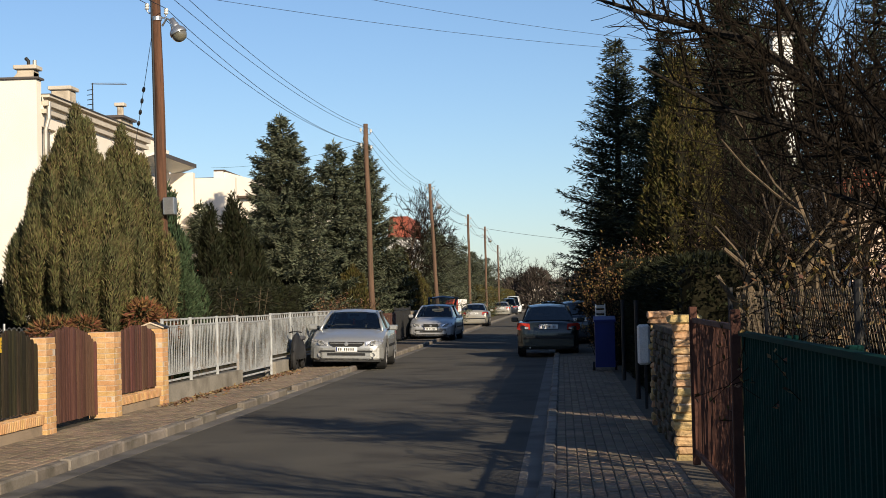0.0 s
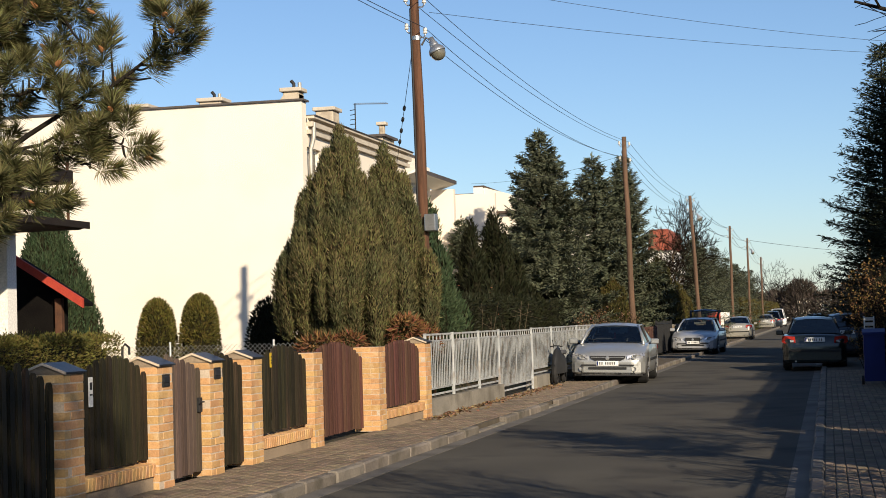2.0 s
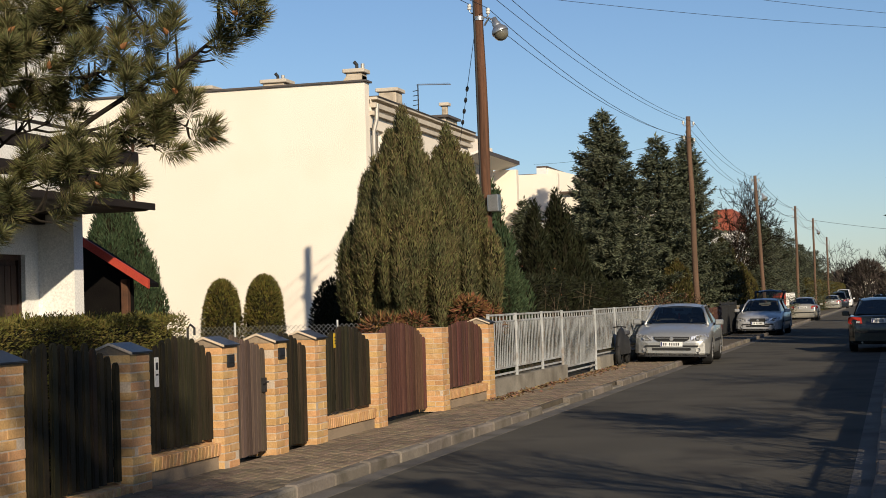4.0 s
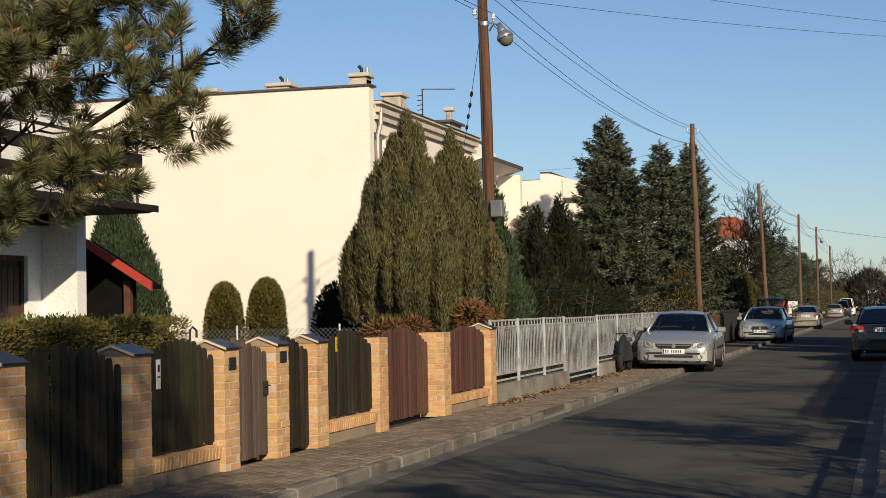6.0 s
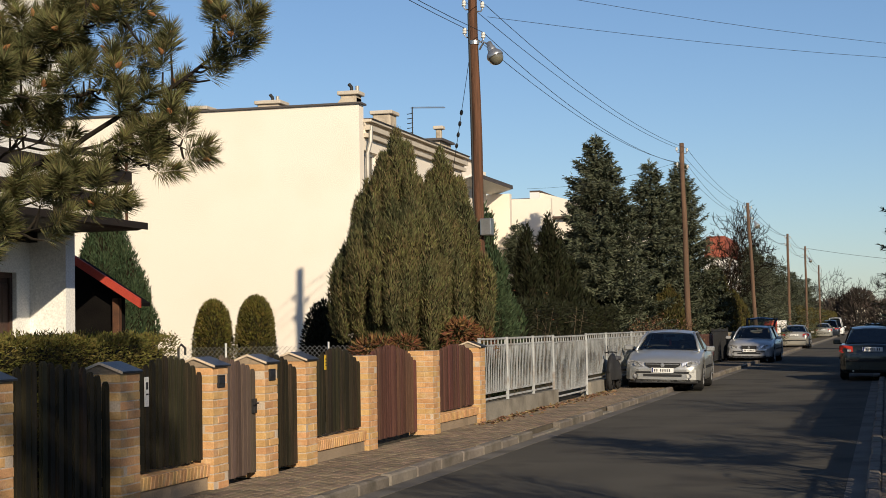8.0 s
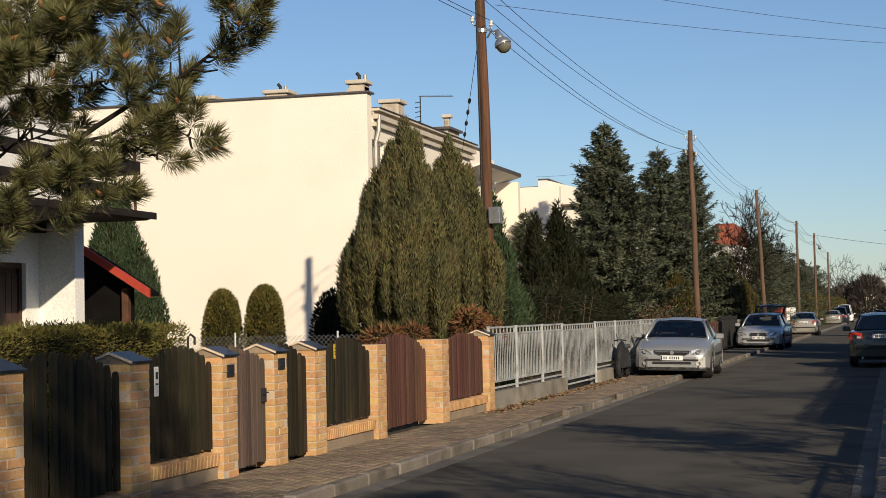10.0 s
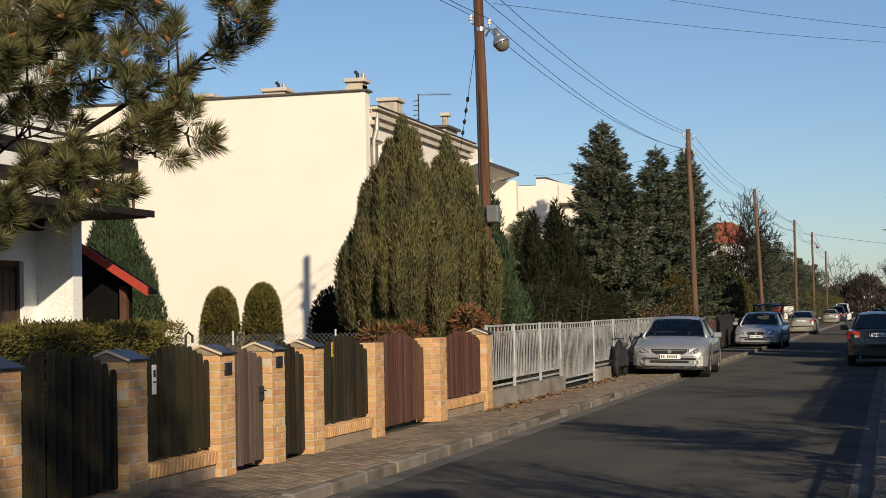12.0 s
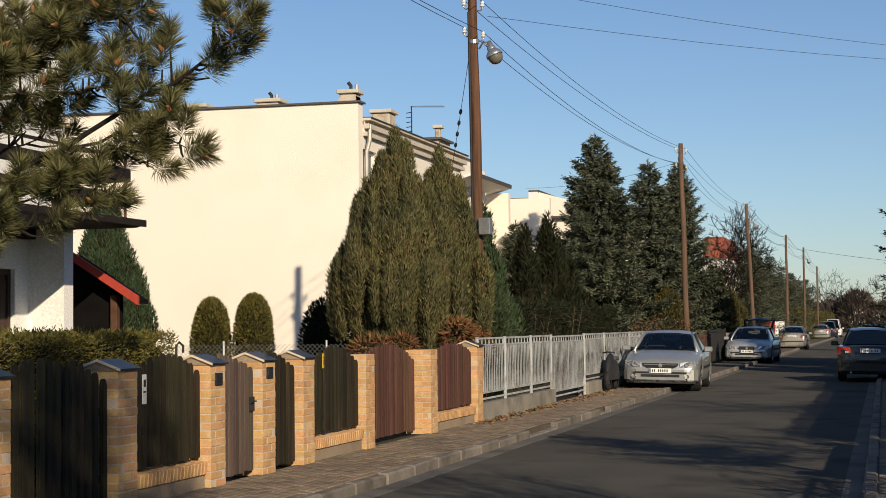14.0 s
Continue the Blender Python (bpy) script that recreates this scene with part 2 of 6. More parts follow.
class Shape:
    """Vertices and faces gathered into one mesh."""

    def __init__(self):
        self.v, self.f = [], []

    def add(self, verts, faces):
        o = len(self.v)
        self.v += [tuple(p) for p in verts]
        self.f += [tuple(i + o for i in q) for q in faces]
        return self

    def box(self, x0, x1, y0, y1, z0, z1):
        return self.add([(x0, y0, z0), (x1, y0, z0), (x1, y1, z0), (x0, y1, z0), (x0, y0, z1), (x1, y0, z1), (x1, y1, z1), (x0, y1, z1)],
                        [(0, 3, 2, 1), (4, 5, 6, 7), (0, 1, 5, 4), (1, 2, 6, 5), (2, 3, 7, 6), (3, 0, 4, 7)])

    def block(self, sx, sy, sz, c, at=(0, 0, 0)):
        """A box of half-sizes sx, sy, sz with chamfered edges c about a centre."""
        v, idx = [], {}
        for ix in (-1, 1):
            for iy in (-1, 1):
                for iz in (-1, 1):
                    for a in range(3):
                        p = [ix * (sx - c), iy * (sy - c), iz * (sz - c)]
                        p[a] = (ix * sx, iy * sy, iz * sz)[a]
                        idx[ix, iy, iz, a] = len(v)
                        v.append((p[0] + at[0], p[1] + at[1], p[2] + at[2]))
        f = []
        for a in range(3):
            b, d = (a + 1) % 3, (a + 2) % 3
            for s in (-1, 1):
                q = []
                for u, w in ((-1, -1), (1, -1), (1, 1), (-1, 1)):
                    k = [0, 0, 0]
                    k[a], k[b], k[d] = s, u, w
                    q.append(idx[(*k, a)])
                f.append(q if s > 0 else q[::-1])
            for u in (-1, 1):
                for w in (-1, 1):
                    lo, hi = [0, 0, 0], [0, 0, 0]
                    lo[a], hi[a] = -1, 1
                    lo[b] = hi[b] = u
                    lo[d] = hi[d] = w
                    q = [idx[(*lo, b)], idx[(*hi, b)], idx[(*hi, d)], idx[(*lo, d)]]
                    f.append(q if u * w < 0 else q[::-1])
        for ix in (-1, 1):
            for iy in (-1, 1):
                for iz in (-1, 1):
                    q = [idx[ix, iy, iz, a] for a in range(3)]
                    f.append(q if ix * iy * iz > 0 else q[::-1])
        return self.add(v, f)

    def tube(self, pts, radii, sides=6, cap=True):
        pts = [Vector(p) for p in pts]
        n = len(pts)
        if not hasattr(radii, "__len__"):
            radii = [radii] * n
        v, f = [], []
        side = None
        for i, p in enumerate(pts):
            d = (pts[min(i + 1, n - 1)] - pts[max(i - 1, 0)]).normalized()
            if side is None:
                side = d.cross(Vector((0, 0, 1)) if abs(d.z) < 0.9 else Vector((1, 0, 0))).normalized()
            side = (side - d * side.dot(d)).normalized()
            up = d.cross(side)
            for k in range(sides):
                a = 2 * math.pi * k / sides
                v.append(p + (side * math.cos(a) + up * math.sin(a)) * radii[i])
        for i in range(n - 1):
            for k in range(sides):
                k2 = (k + 1) % sides
                f.append((i * sides + k, i * sides + k2, (i + 1) * sides + k2, (i + 1) * sides + k))
        if cap:
            f += [tuple(range(sides))[::-1], tuple(range((n - 1) * sides, n * sides))]
        return self.add(v, f)

    def lathe(self, profile, sides=16, axis="z", at=(0, 0, 0)):
        """Radius and height pairs turned about an axis."""
        v, f = [], []
        for r, h in profile:
            for k in range(sides):
                a = 2 * math.pi * k / sides
                p = (r * math.cos(a), r * math.sin(a), h)
                p = p if axis == "z" else (h, p[0], p[1])
                v.append((p[0] + at[0], p[1] + at[1], p[2] + at[2]))
        for i in range(len(profile) - 1):
            for k in range(sides):
                k2 = (k + 1) % sides
                f.append((i * sides + k, i * sides + k2, (i + 1) * sides + k2, (i + 1) * sides + k))
        return self.add(v, f)

    def slab(self, poly, push):
        """A polygon pushed along a vector into a solid."""
        n, push = len(poly), Vector(push)
        return self.add([Vector(p) for p in poly] + [Vector(p) + push for p in poly],
                        [tuple(range(n))[::-1], tuple(range(n, 2 * n))] + [(i, (i + 1) % n, n + (i + 1) % n, n + i) for i in range(n)])

    def grid(self, rows):
        n = len(rows[0])
        return self.add([p for r in rows for p in r], [(i * n + k, i * n + k + 1, (i + 1) * n + k + 1, (i + 1) * n + k) for i in range(len(rows) - 1) for k in range(n - 1)])

    def mesh(self, name, mat, smooth=False):
        me = bpy.data.meshes.new(name)
        me.from_pydata(self.v, [], self.f)
        bm = bmesh.new()
        bm.from_mesh(me)
        bmesh.ops.recalc_face_normals(bm, faces=bm.faces)
        bm.to_mesh(me)
        bm.free()
        me.materials.append(mat)
        if smooth:
            for p in me.polygons:
                p.use_smooth = True
        return me


def part(name, shape, mat=None, parent=None, label="", m=None, smooth=False):
    """One mesh object under a thing or part; shape is a Shape or a mesh to share."""
    me = shape.mesh(name, mat, smooth) if isinstance(shape, Shape) else shape
    ob = new(name, me)
    if parent:
        ob.parent = parent
    if m is not None:
        ob.matrix_basis = m
    if label:
        ob["label"] = label
    return ob


def thing(name, m, label, category, group="", kind=""):
    ob = new(name)
    ob.matrix_basis = m
    return tagged(ob, label, category, group, kind)


def whole(name, shape, mat, label, category, kind="", group="", smooth=False, m=None):
    return tagged(part(name, shape, mat, m=m, smooth=smooth), label, category, group, kind)


def shards(P, D, L, W, face=None):
    """Many small pointed leaves: base points, directions, lengths and widths; face: the way the blades look."""
    n = len(P)
    D = D / np.maximum(np.linalg.norm(D, axis=1, keepdims=True), 1e-6)
    hint = rng.normal(size=(n, 3))
    if face is not None:
        hint = face + hint * 0.45
    S = np.cross(D, hint)
    S /= np.maximum(np.linalg.norm(S, axis=1, keepdims=True), 1e-6)
    L, W = np.broadcast_to(L, n)[:, None], np.broadcast_to(W, n)[:, None]
    mid = P + D * L * 0.45
    V = np.stack([P, mid + S * W / 2, P + D * L, mid - S * W / 2], 1).reshape(-1, 3)
    return V, np.arange(4 * n).reshape(-1, 4)


def leaf_mesh(name, sets, mat):
    V = np.concatenate([s[0] for s in sets])
    off, F = 0, []
    for v, f in sets:
        F.append(f + off)
        off += len(v)
    me = bpy.data.meshes.new(name)
    me.from_pydata(V.tolist(), [], np.concatenate(F).tolist())
    me.materials.append(mat)
    return me


def lumpy(lobes, k=0.8, seed=0):
    """Joined lumpy lobes: a solid core coloured as the shade inside a dense crown."""
    s = Shape()
    for j, (c, r) in enumerate(lobes):
        rows = []
        for i in range(9):
            t = math.pi * i / 8
            row = []
            for q in range(13):
                a = 2 * math.pi * (q % 12) / 12
                d = Vector((math.sin(t) * math.cos(a), math.sin(t) * math.sin(a), -math.cos(t)))
                g = k * (1 + 0.25 * noise.noise(d * 2 + Vector((j * 3.1 + seed, 0, 0))))
                row.append((c[0] + d.x * r[0] * g, c[1] + d.y * r[1] * g, c[2] + d.z * r[2] * g))
            rows.append(row)
        s.grid(rows)
    return s


def on_lobes(lobes, density, rough=0.12):
    """Points and outward directions scattered over ellipsoid lobes, without those deep inside another lobe."""
    P, N = [], []
    for i, (c, r) in enumerate(lobes):
        r = np.array(r)
        area = 4 * math.pi * (((r[0] * r[1]) ** 1.6 + (r[0] * r[2]) ** 1.6 + (r[1] * r[2]) ** 1.6) / 3) ** (1 / 1.6)
        n = int(area * density)
        d = rng.normal(size=(n, 3))
        d /= np.linalg.norm(d, axis=1, keepdims=True)
        p = np.array(c) + d * r * (1 - np.abs(rng.normal(size=(n, 1))) * rough)
        free = np.ones(n, bool)
        for k, (c2, r2) in enumerate(lobes):
            if k != i:
                free &= (((p - np.array(c2)) / np.array(r2)) ** 2).sum(axis=1) > 0.55
        P.append(p[free])
        N.append((d / r)[free])
    P, N = np.concatenate(P), np.concatenate(N)
    return P, N / np.linalg.norm(N, axis=1, keepdims=True)


def dense_crown(lobes, density, length, width, up=0.6, out=0.7, jitter=0.35, rough=0.12):
    P, N = on_lobes(lobes, density, rough)
    D = N * out + np.array([0, 0, up]) + rng.normal(size=N.shape) * jitter
    n = len(P)
    return shards(P, D, length * rng.uniform(0.6, 1.3, n), width * rng.uniform(0.7, 1.3, n), N)


# ---- ground and street ----
KL, KR = -4.9, -0.22          # road-side faces of the two kerbs
FL, FR = -6.2, 1.08           # street faces of the fences
whole("ground", Shape().add([(-1500, -1500, -0.06), (1500, -1500, -0.06), (1500, 1500, -0.06), (-1500, 1500, -0.06)], [(0, 1, 2, 3)]), SOIL, "bare winter ground running to the horizon", "ground", "structure")
whole("road", Shape().box(KL + 0.22, KR - 0.2, -60, 420, -0.3, 0), ASPHALT, "worn grey asphalt street with patched surface", "road", "structure")
for nm, a, b in (("gutter", KL, KL + 0.22), ("gutter", KR - 0.2, KR)):
    whole(nm, Shape().box(a, b, -60, 420, -0.3, 0.006), GUTTER, "pale concrete gutter strip beside the kerb", "gutter", "structure")
bed_l = whole("pavement_1", Shape().box(FL - 0.1, KL - 0.13, -60, 420, -0.3, 0.088), JOINT, "sandy bed of the block pavement", "pavement", "structure")
bed_r = whole("pavement_2", Shape().box(KR + 0.13, FR + 0.2, -60, 420, -0.3, 0.088), JOINT, "sandy bed of the narrow block pavement", "pavement", "structure")
whole("garden_ground", Shape().box(-60, FL - 0.1, -60, 420, -0.3, 0.07), SOIL, "dark garden soil behind the fences", "ground", "structure")
whole("garden_ground", Shape().box(FR + 0.2, 60, -60, 420, -0.3, 0.07), SOIL, "dark garden soil behind the walls", "ground", "structure")


# ---- houses ----
def window(parent, x, y0, y1, z0, z1, face=1):
    """A window in a wall that faces along x, set into its opening."""
    w = part("window", Shape().box(x - 0.1 * face, x - 0.04 * face, y0 + 0.06, y1 - 0.06, z0 + 0.06, z1 - 0.06), GLASS, parent, "dark window pane")
    fr = Shape()
    for a, b, c, d in ((y0, y0 + 0.08, z0, z1), (y1 - 0.08, y1, z0, z1), (y0 + 0.08, y1 - 0.08, z0, z0 + 0.08), (y0 + 0.08, y1 - 0.08, z1 - 0.08, z1), ((y0 + y1) / 2 - 0.04, (y0 + y1) / 2 + 0.04, z0 + 0.08, z1 - 0.08)):
        fr.box(min(x - 0.12 * face, x - 0.02 * face), max(x - 0.12 * face, x - 0.02 * face), a, b, c, d)
    part("frame", fr, WHITE_PAINT, w)
    part("sill", Shape().box(min(x - 0.1 * face, x + 0.06 * face), max(x - 0.1 * face, x + 0.06 * face), y0 - 0.05, y1 + 0.05, z0 - 0.05, z0 - 0.005), ROOF_SHEET, w)


def wall_with_holes(x0, x1, y0, y1, z0, z1, holes):
    """A wall along y with rectangular openings (y0, y1, z0, z1), side by side."""
    ys = sorted({y0, y1} | {h[0] for h in holes} | {h[1] for h in holes})
    zs = sorted({z0, z1} | {h[2] for h in holes} | {h[3] for h in holes})
    s, nz = Shape(), len(zs)
    solid = {(i, k): not any(a <= ys[i] < b and c <= zs[k] < d for a, b, c, d in holes) for i in range(len(ys) - 1) for k in range(nz - 1)}
    for x in (x0, x1):
        s.v += [(x, y, z) for y in ys for z in zs]
    o = len(ys) * nz

    def at(i, k, side):
        return side * o + i * nz + k

    for (i, k), full in solid.items():
        if full:
            s.f += [(at(i, k, 0), at(i, k + 1, 0), at(i + 1, k + 1, 0), at(i + 1, k, 0)), (at(i, k, 1), at(i + 1, k, 1), at(i + 1, k + 1, 1), at(i, k + 1, 1))]
            for di, dk, p, q in ((-1, 0, (i, k), (i, k + 1)), (1, 0, (i + 1, k), (i + 1, k + 1)), (0, -1, (i, k), (i + 1, k)), (0, 1, (i, k + 1), (i + 1, k + 1))):
                if not solid.get((i + di, k + dk), False):
                    s.f.append((at(*p, 0), at(*q, 0), at(*q, 1), at(*p, 1)))
    return s


def chimney(x, y, z, w, d, h, cowl=False):
    c = thing("chimney", pose(x, y, z), "rendered chimney stack with a slab on top", "chimney")
    part("shaft", Shape().block(w / 2, d / 2, h / 2, 0.02, (0, 0, h / 2)), CHIMNEY, c)
    part("slab", Shape().block(w / 2 + 0.07, d / 2 + 0.07, 0.05, 0.015, (0, 0, h + 0.05)), BAND, c)
    if cowl:
        s = Shape().tube([(0.02, 0, h + 0.1), (0.02, 0, h + 0.22), (-0.05, 0, h + 0.3)], 0.045, 8)
        part("cowl", s, TRIM, c, "black metal cowl")
        part("pipe", Shape().tube([(0.17, 0, h + 0.1), (0.17, 0, h + 0.24)], 0.05, 8), ZINC, c)


# the row with the blank gable
row = thing("terraced_house", pose(0, 0, 0), "cream rendered terraced house with a blank gable wall", "house")
HX, HY, HZ = -12.3, 38.0, 7.1
holes = [(38.35, 39.5, 4.5, 6.0), (41.0, 43.0, 4.5, 6.0), (44.5, 46.5, 4.5, 6.0), (39.2, 41.4, 1.3, 2.8), (44.0, 46.0, 1.3, 2.8)]
part("gable_wall", Shape().box(-24.5, HX, HY, HY + 0.35, 0, HZ), PLASTER, row, "large blank sunlit cream gable wall")
up = wall_with_holes(HX - 0.3, HX - 0.003, HY + 0.35, 48.0, 3.6, 6.35, [h for h in holes if h[2] > 3])
part("upper_wall", up, PLASTER, row)
part("lower_wall", wall_with_holes(HX - 0.3, HX - 0.003, HY + 0.35, 48.0, 0, 3.6, [h for h in holes if h[2] < 3]), PLASTER, row)
part("rear_wall", Shape().box(-24.5, -24.2, HY + 0.35, 62, 0, 6.5), PLASTER, row)
part("end_wall", Shape().box(-24.2, HX, 61.7, 62, 0, 6.5), PLASTER, row)
for h in holes:
    window(row, HX - 0.1, *h)
part("coping", Shape().box(-24.6, HX + 0.06, HY - 0.06, HY + 0.42, HZ, HZ + 0.045), ROOF_SHEET, row, "thin dark coping along the gable top")
part("roof", Shape().slab([(-24.5, HY + 0.36, 6.6), (HX + 0.02, HY + 0.36, 6.6), (HX + 0.02, 48.2, 6.6), (-24.5, 48.2, 6.6)], (0, 0, 0.1)), ROOF_SHEET, row)
part("eaves_sheet", Shape().box(HX - 0.28, HX + 0.23, HY + 0.36, 48.2, 6.762, 6.785), ROOF_SHEET, row, "thin dark metal sheet along the eaves")
for i, (z0, z1, o) in enumerate(((6.7, 6.76, 0.2), (6.5, 6.62, 0.16), (6.32, 6.42, 0.1))):
    part("cornice_band", Shape().box(HX - 0.28, HX + o, HY + 0.36, 48.2, z0, z1), BAND, row, "projecting moulded band under the eaves")
part("frieze", Shape().box(HX - 0.3, HX + 0.03, HY + 0.36, 48.2, 6.42, 6.5), PLASTER, row)
part("frieze", Shape().box(HX - 0.3, HX + 0.03, HY + 0.36, 48.2, 6.62, 6.7), PLASTER, row)
part("downpipe", Shape().tube([(HX + 0.14, HY + 0.5, 6.6), (HX + 0.14, HY + 0.46, 6.2), (HX + 0.07, HY + 0.42, 5.9), (HX + 0.07, HY + 0.42, 0.3)], 0.055, 8), ZINC, row, "grey metal downpipe with a rusty joint")
# second, slightly stepped unit with deep canopy
part("stepped_wall", Shape().box(-18, HX - 0.35, 48.2, 52.6, 3.4, 6.7), PLASTER, row)
part("stepped_wall", Shape().box(-18, HX - 0.35, 48.2, 61.7, 0, 3.4), PLASTER, row)
part("parapet", Shape().box(HX - 0.9, HX - 0.55, 48.2, 52.6, 6.7, 6.95), PLASTER, row)
part("parapet_cap", Shape().box(HX - 0.95, HX - 0.5, 48.2, 52.66, 6.95, 7.0), ROOF_SHEET, row)
part("canopy", Shape().slab([(HX - 0.35, 48.25, 6.0), (HX + 0.3, 48.25, 6.2), (HX + 0.3, 53.6, 6.2), (HX - 0.35, 53.6, 6.0)], (0, 0, 0.08)), PLASTER_WHITE, row, "deep sloping canopy with dark edge")
part("canopy_edge", Shape().box(HX + 0.3, HX + 0.33, 48.25, 53.6, 6.2, 6.32), ROOF_SHEET, row)
part("side_wall", Shape().box(-13.6, HX + 0.3, 53.2, 53.5, 3.2, 6.02), PLASTER, row)
part("dormer", Shape().box(-14.2, HX - 0.35, 46.8, 48.1, 6.72, 7.15), CHIMNEY, row)
part("dormer_roof", Shape().box(-14.3, HX - 0.25, 46.7, 48.2, 7.15, 7.22), ROOF_SHEET, row)
part("balcony_floor", Shape().box(HX - 0.34, HX + 1.5, 50.2, 55.2, 3.1, 3.25), CONCRETE, row)
for i in range(22):
    part("baluster", Shape().box(HX + 1.42, HX + 1.47, 50.3 + i * 0.22, 50.34 + i * 0.22, 3.25, 4.15) if i == 0 else bl, WHITE_PAINT, row, m=pose(0, i * 0.22, 0) if i else None)
    if i == 0:
        bl = bpy.data.objects["baluster"].data
part("balcony_rail", Shape().box(HX + 1.4, HX + 1.5, 50.2, 55.2, 4.15, 4.22), BROWN_BAND, row)
chimney(-12.74, 38.72, 7.05, 0.42, 0.4, 0.36, True)
part("flaunching", Shape().slab([(-13.12, 38.5, 7.1), (-12.53, 38.5, 7.1), (-12.53, 38.5, 7.34), (-12.92, 38.5, 7.34)], (0, 0.42, 0)), CHIMNEY, row, "sloping mortar skirt beside the chimney")
chimney(-13.18, 43.0, 6.68, 0.5, 0.6, 0.78)
chimney(-16.1, 42.0, 6.68, 0.62, 0.6, 1.08, True)
chimney(-18.6, 42.5, 6.68, 0.9, 0.6, 1.1)
chimney(-12.72, 47.0, 7.2, 0.16, 0.16, 0.3)
ant = thing("television_antenna", pose(-13.25, 46.0, 6.65), "thin roof antenna with a long yagi boom", "antenna")
part("mast", Shape().tube([(0, 0, 0), (0, 0, 1.42)], 0.018, 6), TRIM, ant)
part("boom", Shape().tube([(-0.05, 0, 1.4), (0.95, 0.2, 1.38)], 0.012, 5), STEEL, ant)
for i in range(14):
    part("element", Shape().tube([(0.05 + i * 0.065, -0.15, 1.41), (0.05 + i * 0.065, 0.2, 1.41)], 0.006, 4) if i == 0 else el, STEEL, ant, m=pose(i * 0.065, i * 0.013, 0) if i else None)
    if i == 0:
        el = bpy.data.objects["element"].data
for i in range(5):
    part("dipole", Shape().tube([(-0.16, 0, 0.66 + i * 0.14), (0.02, 0, 0.68 + i * 0.14)], 0.012, 4), TRIM, ant)

# next house along the street
h3 = thing("flat_roofed_house", pose(0, 0, 0), "white flat-roofed house with brown roof edge", "house")
part("lower_block", Shape().box(-26, -15.95, 75.3, 92, 0, 7.4), PLASTER_WHITE, h3)
part("roof_edge", Shape().box(-26, -15.9, 75.2, 92, 7.4, 7.6), BROWN_BAND, h3, "dark brown roof edge")
part("tall_block", Shape().box(-15.95, -15.5, 75, 92, 0, 7.85), PLASTER_WHITE, h3)
part("tall_block", Shape().box(-15.5, -12.6, 75.4, 92, 0, 6.7), PLASTER, h3)
part("parapet", Shape().slab([(-15.95, 75, 7.85), (-15.45, 75, 7.85), (-15.45, 92, 7.85), (-15.95, 92, 7.85)], (0, 0, 0.08)), BROWN_BAND, h3)
part("sloping_parapet", Shape().slab([(-15.5, 75.2, 6.7), (-12.6, 75.2, 6.7), (-12.6, 75.2, 7.0), (-15.5, 75.2, 7.85)], (0, 0.3, 0)), PLASTER, h3)
part("band", Shape().box(-15.4, -13.2, 75.1, 75.3, 6.6, 6.7), BROWN_BAND, h3)
for i in range(9):
    part("baluster", Shape().box(-17.1 + i * 0.16, -17.03 + i * 0.16, 74.6, 74.66, 3.6, 4.6), BROWN_BAND, h3)
part("balcony_floor", Shape().box(-17.3, -15.5, 74.5, 75.0, 3.4, 3.6), CONCRETE, h3)

# small house with the red hipped roof, far off
h4 = thing("red_roofed_house", pose(0, 0, 0), "white house with a steep red tiled roof behind trees", "house")
part("wall", Shape().box(-11.7, -10.0, 110, 120, 0, 5.95), PLASTER_WHITE, h4)
part("roof", Shape().slab([(-11.6, 109.8, 5.95), (-10.15, 109.8, 5.95), (-10.25, 110.5, 7.4), (-11.5, 110.5, 7.4)], (0, 10, 0)), RED_TILE, h4, "steep red roof")
window(h4, -9.88, 111, 112.2, 3.5, 5)
for i, (x, y, w, d, h) in enumerate(((-34, 330, 30, 12, 8), (-5.5, 300, 9, 10, 6.2), (-62, 300, 22, 14, 9), (22, 340, 16, 12, 7.5), (48, 320, 20, 12, 7.5))):
    f5 = thing("distant_house", pose(x, y, -0.1), "distant pale house at the end of the street", "house")
    part("wall", Shape().box(-w / 2, w / 2, 0, d, 0, h * 0.65), PLASTER if i % 2 else PLASTER_PINK, f5)
    part("roof", Shape().slab([(-w / 2 - 0.4, -0.4, h * 0.65), (w / 2 + 0.4, -0.4, h * 0.65), (0, -0.4, h)], (0, d + 0.8, 0)), BROWN_BAND if i % 2 else ROOF_SHEET, f5)
    for k in range(int(w / 4)):
        part("window", Shape().box(-w / 2 + 1.2 + k * 4, -w / 2 + 2.4 + k * 4, -0.05, 0.02, h * 0.3, h * 0.3 + 1.3), GLASS, f5)

# house with the wooden balcony behind the pine
hb = thing("house_with_balcony", pose(0, 0, 0), "white rendered house with a dark wooden balcony and brown door", "house")
BX = -10.82
part("front_wall", wall_with_holes(BX - 0.3, BX, 8, 19.34, 0, 2.8, [(17.85, 19.0, 0.1, 2.4)]), PLASTER_WHITE, hb)
part("wing_wall", Shape().box(-20, -10.3, 19.34, 19.59, 0, 2.93), PLASTER_WHITE, hb, "short projecting wing wall beside the door")
part("upper_wall", Shape().box(-10.75, -10.45, 8, 19.59, 3.0, 6.4), PLASTER_WHITE, hb)
part("upper_side_wall", Shape().box(-20, -10.75, 19.3, 19.59, 3.0, 6.4), PLASTER_WHITE, hb)
part("near_wall", Shape().box(-20, BX - 0.3, 8, 8.3, 0, 6.4), PLASTER_WHITE, hb)
part("rear_wall", Shape().box(-20.3, -20, 8, 19.59, 0, 6.4), PLASTER_WHITE, hb)
